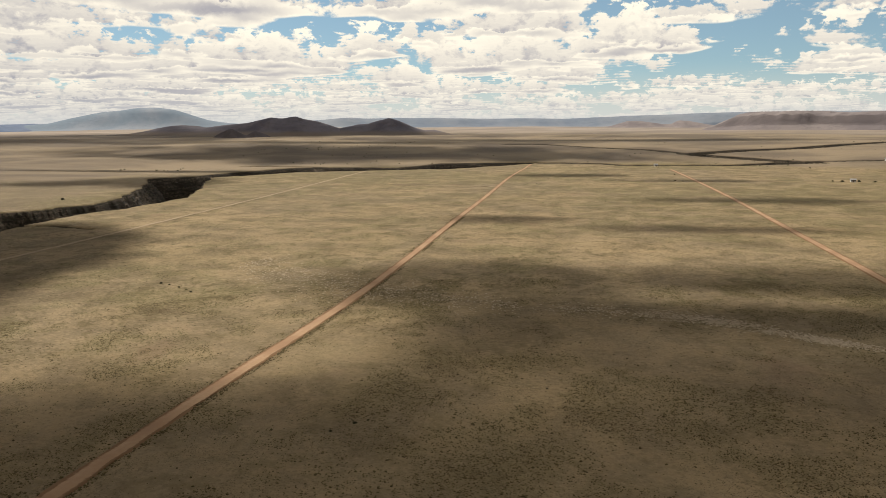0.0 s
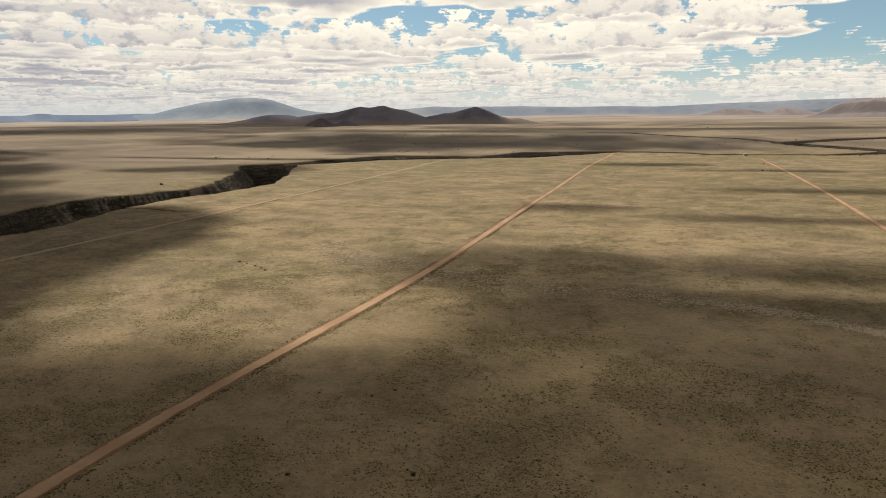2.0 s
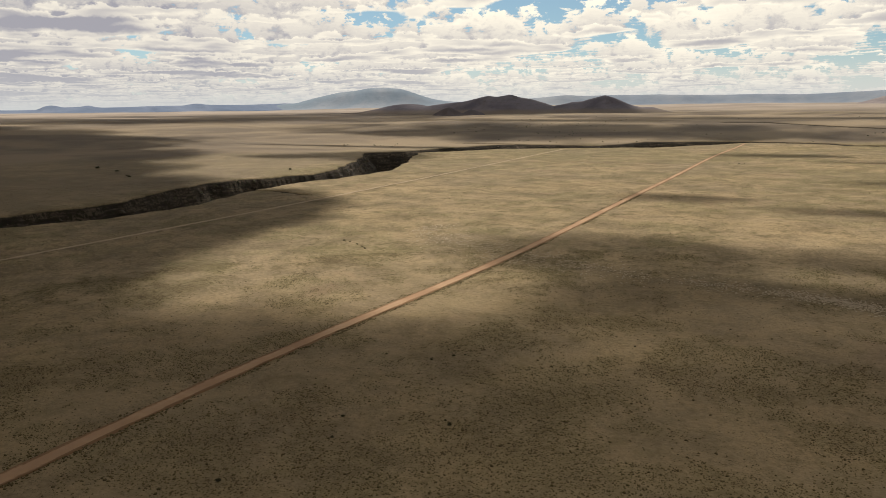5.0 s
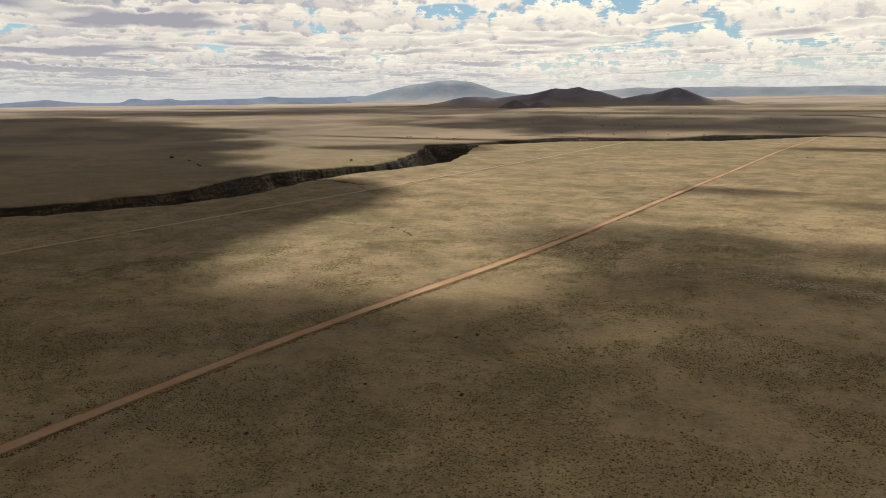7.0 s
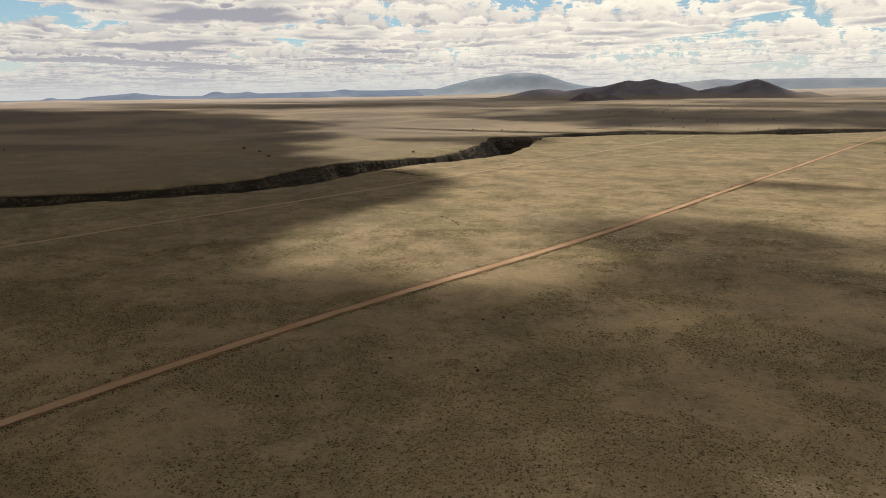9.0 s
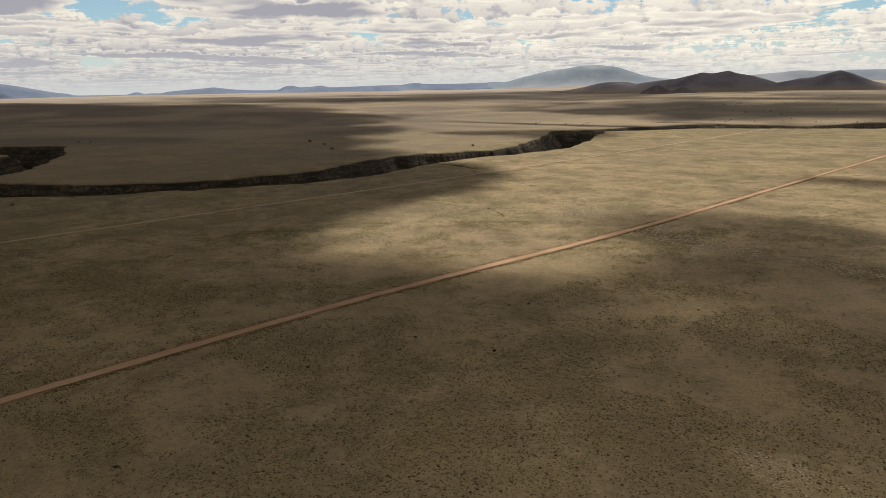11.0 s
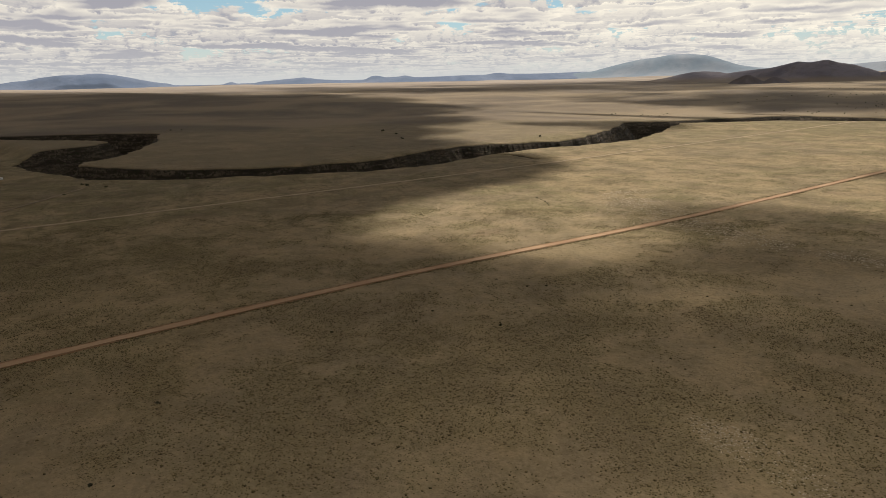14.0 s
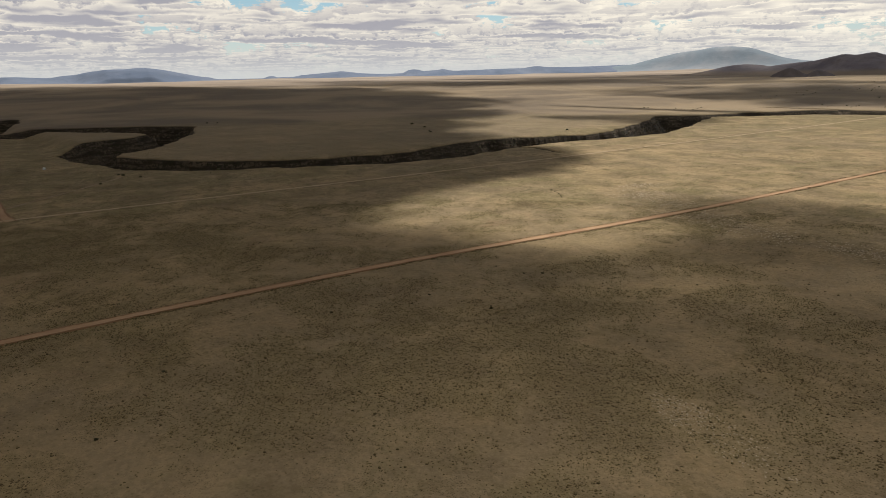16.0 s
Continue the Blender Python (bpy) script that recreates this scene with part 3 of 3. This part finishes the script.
# ---------------------------------------------------------------- clouds overhead that shade the land
def cloud_material():
    mat, n = material("cloud_vapour")
    where = n("TexCoord").outputs["Object"]
    body = n("Attribute", {"attribute_name": "body"}).outputs["Fac"]
    wisp = n.noise(where, 0.028, 5.0, 0.6)
    wisp = n.math("MULTIPLY", n.math("SUBTRACT", wisp, 0.5), n.math("SUBTRACT", 1.0, body))
    dense = n.math("MULTIPLY", n.math("ADD", body, n.math("MULTIPLY", wisp, body)), 0.94, clamp=True)
    lit = n("BsdfDiffuse", Color=(0.9, 0.9, 0.9, 1))
    glow = n("BsdfTranslucent", Color=(0.42, 0.42, 0.44, 1))
    both = n("MixShader", Fac=0.30)
    n.tree.links.new(lit.outputs[0], both.inputs[1])
    n.tree.links.new(glow.outputs[0], both.inputs[2])
    out = n("MixShader", Fac=dense)
    n.tree.links.new(n("BsdfTransparent").outputs[0], out.inputs[1])
    n.tree.links.new(both.outputs[0], out.inputs[2])
    n.tree.links.new(out.outputs[0], n("OutputMaterial").inputs[0])
    return mat


VAPOUR = cloud_material()
CLOUD_BASE = 900.0
CLOUD_SHIFT = CLOUD_BASE / math.tan(radians(SUN_EL))

# the sunlit land: one wide gap in the clouds, and small clouds drifting inside it
SUNNY = [(-84, 132), (-110, 122), (-134, 140), (-155, 180), (-158, 230), (-162, 290), (-180, 336), (-225, 352), (-275, 362),
         (-395, 400), (-450, 455), (-500, 520), (-590, 640), (-760, 800), (-1000, 880), (-1500, 960), (-1850, 500), (-1950, 0), (-1900, -700),
         (-5600, -700), (-5600, 5600), (5600, 5600), (5600, 300), (330, 265), (150, 228), (80, 222), (30, 220), (-8, 212), (-22, 190), (-22, 165),
         (-32, 140), (-54, 127)]
SMALL = [  # x, y, half-widths, turn of the ground that each one shades
    (-6, 240, 58, 36, 5), (92, 250, 80, 24, -3), (-400, 596, 75, 26, 30), (-5, 405, 40, 22, 0), (96, 373, 72, 15, 0), (167, 517, 80, 20, 0),
    (44, 773, 60, 26, 0), (170, 700, 75, 20, 0), (-250, 1190, 490, 220, 0), (-980, 1900, 620, 190, 20), (-560, 2130, 560, 110, 8), (-330, 1500, 300, 70, 5), (-1330, 1340, 560, 240, 33), (-1500, 1900, 620, 130, 35), (-500, 1075, 190, 70, 12),
    (-335, 650, 60, 75, 20), (200, 1650, 500, 60, 0), (-420, 790, 190, 18, 12)]


def shade(x, y):
    """How dense the cloud is over a place that the sun would light, 0..1."""
    r = np.hypot(x - 50, y + 10)
    soft = np.interp(r, [100, 300, 600, 2500], [11, 15, 26, 140])
    warp = (value_noise(x, y, 60, 101, 4, 0.6) - 0.5) * soft * 3.4
    deep = smooth(-inside(x, y, SUNNY) + warp, -soft * 0.9, soft * 0.9)
    for cx, cy, rx, ry, turn in SMALL:
        c, d = math.cos(radians(turn)), math.sin(radians(turn))
        u, v = ((x - cx) * c + (y - cy) * d) / rx, (-(x - cx) * d + (y - cy) * c) / ry
        q = 1 - np.hypot(u, v) + (value_noise(x, y, 70, 107, 4, 0.6) - 0.5) * 1.0
        deep = np.maximum(deep, np.where(r < 820, 0.70, 0.9) * smooth(q, -0.25, 0.50))
    streaks = smooth(value_noise(x, y * 1.6, 420, 111, 4), 0.50, 0.60) * smooth(r, 1300, 1700) * smooth(r, 3000, 2400) * smooth(x, 500, 0)
    thin = 0.86 - 0.26 * smooth(x, -90, 60) * smooth(y, 190, 60)
    thin = thin - 0.30 * np.exp(-((x + 2) / 38) ** 2 - ((y - 148) / 26) ** 2) - 0.36 * np.exp(-((x - 80) / 38) ** 2 - ((y - 172) / 15) ** 2)
    thin = thin + 0.06 * smooth(x, -100, -170) - 0.16 * np.exp(-((x - 36) / 26) ** 2 - ((y - 184) / 16) ** 2)
    thin = thin - 0.14 * np.exp(-((x - 70) / 45) ** 2 - ((y - 62) / 30) ** 2)
    return np.maximum(deep * np.where(r < 450, thin + 0.05 * smooth(x, -200, -300), 0.9 + 0.07 * smooth(x, -200, -400)), streaks * 0.55)


def build_clouds():
    """A broken deck of cumulus: flat below, puffed above, thinning to wisps at its edges."""
    axis_x = np.concatenate([np.arange(-5000, -700, 90.0), np.arange(-700, 330, 9.0), np.arange(330, 4000, 90.0)])
    axis_y = np.concatenate([np.arange(-3000, -220, 120.0), np.arange(-220, 480, 9.0), np.arange(480, 1100, 18.0), np.arange(1100, 5000, 80.0)])
    gx, gy = np.meshgrid(axis_x, axis_y)
    dense = shade(gx.ravel(), gy.ravel())
    x = gx.ravel() + CLOUD_SHIFT * math.sin(radians(SUN_AZ))
    y = gy.ravel() + CLOUD_SHIFT * math.cos(radians(SUN_AZ))
    puff = value_noise(x, y, 140, 115, 4)
    top, low = dense * (4 + 20 * puff), -dense * 6 * puff
    quads = grid_faces(len(axis_y), len(axis_x))
    quads = quads[dense[quads].max(1) > 0.01]
    n = len(x)
    verts = np.concatenate([np.stack([x, y, CLOUD_BASE + top + 2], -1), np.stack([x, y, CLOUD_BASE + low], -1)])
    me = mesh_from("cloud_layer", verts, np.concatenate([quads, quads[:, ::-1] + n]), VAPOUR)
    field(me, "body", np.concatenate([dense, dense]))
    tagged(new("cloud_layer", me), "broken layer of white cumulus clouds above the plain", "cloud", "", "structure")


build_clouds()


# ---------------------------------------------------------------- low growth
def clumps(count, template, faces, xs, ys, wide, tall, seed):
    """Many small copies of one clump, each turned, scaled and knocked out of shape."""
    rng = np.random.default_rng(seed)
    n = len(xs)
    ang = rng.uniform(0, 2 * math.pi, n)
    c, s = np.cos(ang), np.sin(ang)
    tv = template[None] * (1 + 0.25 * rng.uniform(-1, 1, (n, len(template), 1)))
    stretch = rng.uniform(0.75, 1.35, n)
    vx, vy = tv[..., 0] * stretch[:, None], tv[..., 1] / stretch[:, None]
    x = xs[:, None] + wide[:, None] * (vx * c[:, None] - vy * s[:, None])
    y = ys[:, None] + wide[:, None] * (vx * s[:, None] + vy * c[:, None])
    z = height_at(xs, ys)[:, None] + tall[:, None] * tv[..., 2] - 0.05
    f = faces[None] + (np.arange(n) * len(template))[:, None, None]
    return np.stack([x, y, z], -1).reshape(-1, 3), f.reshape(-1, 3)


ring5 = np.arange(5) * 2 * math.pi / 5
TUFT_VERTS = np.concatenate([[(0, 0, 1.0)], np.stack([0.62 * np.cos(ring5), 0.62 * np.sin(ring5), 0.78 + 0 * ring5], -1),
                             np.stack([np.cos(ring5 + 0.6), np.sin(ring5 + 0.6), 0.0 * ring5], -1)])
TUFT_FACES = np.array([(0, 1 + i, 1 + (i + 1) % 5) for i in range(5)] + [(1 + i, 6 + i, 1 + (i + 1) % 5) for i in range(5)]
                      + [(6 + i, 6 + (i + 1) % 5, 1 + (i + 1) % 5) for i in range(5)])


CAP_VERTS = np.concatenate([[(0.1, -0.1, 1.0)], np.stack([np.cos(ring5), np.sin(ring5), 0.0 * ring5], -1)])
CAP_FACES = np.array([(0, 1 + i, 1 + (i + 1) % 5) for i in range(5)])


def sector(rng, n, r0, r1, az0, az1, power=1.0):
    """Random places seen from the flight path, denser towards it."""
    r = r0 + (r1 - r0) * rng.uniform(0, 1, n) ** power
    a = np.radians(rng.uniform(az0, az1, n))
    return 50 + r * np.sin(a), -10 + r * np.cos(a)


def keep_off(x, y):
    return (line_distance(x, y, ROAD_MAIN) > 2.0) & (line_distance(x, y, ROAD_EAST) > 2.9) & (line_distance(x, y, TRACK_WEST) > 1.3) & (line_distance(x, y, TRACK_SPUR) > 2.6)


def tufts(name, n, r0, r1, power, wide, label, seed, mat=TUFT, bias=0.035):
    rng = np.random.default_rng(seed)
    x, y = sector(rng, n, r0, r1, -100, 48, power)
    keep = ((y + 48 > 1.3 * (x - 2)) | (y > 52)) & (rng.uniform(0, 1, n) < bias + grass_cover(x, y)) & keep_off(x, y) & (gorge_depth(x, y) < 0.5)
    x, y = x[keep], y[keep]
    w = rng.uniform(*wide, len(x)) * (1 + 0.6 * (rng.uniform(0, 1, len(x)) > 0.95))
    v, f = clumps(len(x), CAP_VERTS, CAP_FACES, x, y, w, w * rng.uniform(0.7, 1.2, len(x)), seed)
    me = mesh_from(name, v, f, mat, False)
    # height within the tuft, drives its painted shading
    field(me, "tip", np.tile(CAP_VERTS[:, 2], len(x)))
    return tagged(new(name, me), label, "grass", "", "stuff")


tufts("grass_tufts", 580000, 40, 260, 0.60, (0.08, 0.215), "dark olive grass tufts scattered over bare soil", 3)
tufts("far_grass_tufts", 200000, 230, 540, 0.85, (0.11, 0.22), "olive grass clumps scattered over the plain", 4)

# grass thickened along the edges of the main road
rng = np.random.default_rng(9)
road = np.array(ROAD_MAIN)
run = rng.uniform(-120, 420, 11000)
cx = np.interp(run, road[:, 1], road[:, 0])
off = rng.choice([-1, 1], 11000) * rng.uniform(1.65, 3.2, 11000)
keep = rng.uniform(0, 1, 11000) < np.where(off > 0, 1.0, 0.35) * smooth(value_noise(run, run * 0 + off * 3, 16, 3, 3), 0.34, 0.60)
w = rng.uniform(0.10, 0.26, keep.sum())
v, f = clumps(keep.sum(), TUFT_VERTS, TUFT_FACES, (cx + off)[keep], run[keep], w, w, 9)
me = mesh_from("verge_grass", v, f, TUFT, False)
# same painted shading for the verge tufts
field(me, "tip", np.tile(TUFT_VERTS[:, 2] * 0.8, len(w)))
tagged(new("verge_grass", me), "dark grass tufts along the dirt road's verges", "grass", "", "stuff")


def pale_patch(name, cx, cy, rx, ry, turn, n, wide, label, seed):
    rng = np.random.default_rng(seed)
    a, r = rng.uniform(0, 2 * math.pi, n), np.sqrt(rng.uniform(0, 1, n))
    px, py = rx * r * np.cos(a), ry * r * np.sin(a)
    c, s = math.cos(radians(turn)), math.sin(radians(turn))
    x, y = cx + px * c - py * s, cy + px * s + py * c
    keep = keep_off(x, y) & (rng.uniform(0, 1, n) < 1.5 * value_noise(x, y, 14, seed, 3) - 0.2)
    x, y = x[keep], y[keep]
    w = rng.uniform(*wide, len(x))
    v, f = clumps(len(x), TUFT_VERTS, TUFT_FACES, x, y, w, w * 0.55, seed)
    tagged(new(name, mesh_from(name, v, f, PALE, False)), label, "grass", "", "stuff")


pale_patch("pale_tussocks", 55, 75, 15, 4.5, -17, 1500, (0.08, 0.22), "pale dry tussocks on reddish bare soil", 13)


def pale_wash(name, points, half, n, wide, label, seed):
    """Bleached tussocks strung along a shallow dry wash."""
    rng = np.random.default_rng(seed)
    line = np.array(points, float)
    run = rng.uniform(0, len(line) - 1, n)
    at = np.arange(len(line))
    side = rng.normal(0, 0.55, n) * np.interp(run, at, half)
    x, y = np.interp(run, at, line[:, 0]) + side * 0.35, np.interp(run, at, line[:, 1]) + side
    keep = keep_off(x, y) & (rng.uniform(0, 1, n) < 1.7 * value_noise(x, y, 9, seed, 3) - 0.25)
    x, y = x[keep], y[keep]
    w = rng.uniform(*wide, len(x))
    v, f = clumps(len(x), TUFT_VERTS, TUFT_FACES, x, y, w, w * 0.6, seed)
    tagged(new(name, mesh_from(name, v, f, PALE, False)), label, "grass", "", "stuff")


pale_wash("pale_tussocks", [(-100, 268), (-75, 243), (-52, 226), (-24, 216), (0, 207), (37, 203), (55, 198), (66, 190), (78, 181), (90, 174)],
          [12, 15, 15, 12, 9, 5, 4.5, 4, 3, 2], 8500, (0.14, 0.34), "pale dry tussocks along a shallow wash by the road", 12)


def bush(place, size, seed, label, group=""):
    """A low spreading shrub: forked stems under a broken crown of small leaves."""
    rng = np.random.default_rng(seed)
    z = float(height_at(place[0], place[1])[0]) - 0.03
    ob = thing("bush", (place[0], place[1], z), label, "bush", group)
    bm = bmesh.new()
    ends = []
    for k in range(6):
        a, lean = k * 1.05 + rng.uniform(-0.3, 0.3), rng.uniform(0.35, 0.9)
        tip = Vector((math.cos(a) * lean * size, math.sin(a) * lean * size, size * rng.uniform(0.28, 0.55)))
        m = Matrix.Translation(tip / 2) @ tip.to_track_quat("Z", "Y").to_matrix().to_4x4()
        bmesh.ops.create_cone(bm, segments=5, radius1=0.05 * size, radius2=0.015 * size, depth=tip.length, matrix=m)
        ends.append(tip)
    part("stems", bm, BARK, ob)
    n = 420
    base = np.array([ends[i] for i in rng.integers(0, 6, n)]) * rng.uniform(0.55, 1.1, (n, 1))
    centre = base + rng.normal(0, 0.20 * size, (n, 3))
    centre[:, 2] = np.abs(centre[:, 2]) + 0.05 * size
    one, two = rng.normal(0, 0.14 * size, (n, 3)), rng.normal(0, 0.14 * size, (n, 3))
    verts = np.stack([centre - one, centre + two, centre + one, centre - two], 1).reshape(-1, 3)
    leaf = new("foliage", mesh_from("foliage", verts, np.arange(4 * n).reshape(-1, 4), LEAF, False))
    leaf.parent = ob
    return ob


BUSHES = [  # single dark shrubs on the near plain
    (-23.2, 120.4, 0.75), (-26.6, 116.6, 0.65), (-21.2, 121.8, 0.5), (-10.5, 89.4, 0.9), (-11.8, 90.6, 0.55), (-28.5, 85.2, 0.75), (-33.6, 60.2, 0.8),
    (-25.5, 19, 0.7), (-5.8, 2.3, 0.7), (-107, 220, 0.9), (-112, 223, 0.8), (-116, 225, 1.0), (-103, 217, 0.7), (-100, 214, 0.8),
    (13, 659, 1.0), (17, 661, 0.8), (5, 657, 0.6), (11, 141, 0.5), (-26, 78, 0.6), (160, 788, 1.3), (143, 697, 1.6), (149, 692, 1.2), (-466, 405, 2.6), (-435, 397, 1.8), (-394, 372, 1.6), (-402, 377, 1.2),
    (-328, 95, 2.0), (-334, 94, 1.6), (-300, 76, 1.4), (-312, 100, 1.5), (-640, 266, 2.4), (-632, 274, 2.0), (-352, 648, 1.6), (-320, 468, 1.8),
]
for k, (x, y, s) in enumerate(BUSHES):
    bush((x, y), s * (0.44 if y < 300 else 0.62), 200 + k, "low dark green shrub standing on dry grassland", "shrubs on the plain")

# scrub in the gorge and on the brown land beyond it
rng = np.random.default_rng(21)
x, y = sector(rng, 26000, 520, 1750, -70, 40, 0.9)
keep = (value_noise(x, y, 90, 33, 3) > 0.62 - 0.14 * np.exp(-((x + 60) / 260) ** 2 - ((y - 1260) / 200) ** 2)) & (rng.uniform(0, 1, 26000) < 0.17) & (np.hypot(x - 50, y + 10) > 930) & (x > -480)
x, y = x[keep], y[keep]
w = rng.uniform(0.4, 1.5, len(x))
v, f = clumps(len(x), TUFT_VERTS, TUFT_FACES, x, y, w, w * 0.8, 22)
tagged(new("far_scrub", mesh_from("far_scrub", v, f, LEAF, False)), "dark scrub dotted over the far brown land", "scrub", "", "stuff")
x, y = rng.uniform(-760, 720, 90000), rng.uniform(60, 1500, 90000)
deep = gorge_depth(x, y)
keep = (deep > 2) & (rng.uniform(0, 1, 90000) < np.where(deep > 17, 0.5, 0.35)) & (value_noise(x, y, 30, 35, 3) > 0.42)
x, y = x[keep], y[keep]
w = rng.uniform(0.4, 1.3, len(x))
v, f = clumps(len(x), TUFT_VERTS, TUFT_FACES, x, y, w, w * 0.9, 23)
tagged(new("gorge_scrub", mesh_from("gorge_scrub", v, f, LEAF, False)), "dark scrub clinging to the gorge walls and floor", "scrub", "", "stuff")


ROCK = simple("gorge_rock", (0.082, 0.063, 0.046), 0.35, 2.0)
x, y = rng.uniform(-760, 420, 90000), rng.uniform(60, 1050, 90000)
deep = gorge_depth(x, y)
keep = (deep > 0.6) & (rng.uniform(0, 1, 90000) < np.where(deep < 14, 0.8, 0.25)) & (value_noise(x, y, 12, 37, 3) > 0.40)
x, y = x[keep], y[keep]
w = rng.uniform(0.35, 1.2, len(x)) * (1 + (rng.uniform(0, 1, len(x)) > 0.93))
v, f = clumps(len(x), TUFT_VERTS, TUFT_FACES, x, y, w, w * 0.9, 24)
tagged(new("gorge_boulders", mesh_from("gorge_boulders", v, f, ROCK, False)), "brown boulders and rubble on the gorge walls", "rocks", "", "stuff")


# ---------------------------------------------------------------- far homesteads
def box(bm, size, at):
    bmesh.ops.create_cube(bm, size=1.0, matrix=Matrix.Translation(at) @ Matrix.Diagonal((*size, 1)))


def house(place, turn, long, wide, tall, label):
    z = float(height_at(place[0], place[1])[0])
    ob = thing("house", (*place, z), label, "house", "", turn)
    bm = bmesh.new()
    box(bm, (long, wide, tall), (0, 0, tall / 2))
    walls = part("walls", bm, WHITE, ob)
    bm = bmesh.new()
    e, top = 0.4, wide * 0.32
    c = [bm.verts.new(p) for p in ((-long / 2 - e, -wide / 2 - e, tall), (long / 2 + e, -wide / 2 - e, tall), (long / 2 + e, wide / 2 + e, tall),
                                   (-long / 2 - e, wide / 2 + e, tall), (-long / 2 - e, 0, tall + top), (long / 2 + e, 0, tall + top))]
    for i in ((0, 1, 5, 4), (2, 3, 4, 5), (0, 4, 3), (1, 2, 5), (3, 2, 1, 0)):
        bm.faces.new([c[k] for k in i])
    part("roof", bm, TIN, ob)
    bm = bmesh.new()
    box(bm, (0.95, 0.08, 2.0), (0, -wide / 2 - 0.03, 1.0))
    part("door", bm, WOOD, ob)
    for dx in (-long * 0.3, long * 0.3):
        bm = bmesh.new()
        box(bm, (1.1, 0.08, 1.0), (dx, -wide / 2 - 0.03, 1.5))
        part("window", bm, GLASS, ob)
    return ob


house((165, 935), 8, 4.2, 3.2, 2.2, "small white house with a tin roof beside the gorge")
house((298, 690), -10, 4.2, 3.2, 2.2, "small white house among dark shrubs")
house((479, 1010), 5, 14, 6, 3.2, "long pale shed with a tin roof on the plain")
for k, (x, y, s) in enumerate(((290, 693, 1.4), (305, 694, 1.5), (316, 688, 1.1), (283, 696, 0.9), (328, 685, 0.8))):
    bush((x, y), s, 300 + k, "dark round shrub beside the far house", "shrubs by the house")


def water_tank(place, label):
    """A squat round tank with a domed lid on a concrete pad."""
    z = float(height_at(place[0], place[1])[0])
    ob = thing("water_tank", (*place, z), label, "tank")
    bm = bmesh.new()
    bmesh.ops.create_cone(bm, cap_ends=True, segments=24, radius1=0.8, radius2=0.8, depth=1.0, matrix=Matrix.Translation((0, 0, 0.65)))
    part("body", bm, WHITE, ob)
    bm = bmesh.new()
    bmesh.ops.create_cone(bm, cap_ends=True, segments=24, radius1=0.84, radius2=0.25, depth=0.2, matrix=Matrix.Translation((0, 0, 1.25)))
    part("lid", bm, WHITE, ob)
    bm = bmesh.new()
    box(bm, (2.0, 2.0, 0.3), (0, 0, 0.05))
    part("pad", bm, TIN, ob)


water_tank((-397, 67), "white round water tank on the plain beside the gorge")
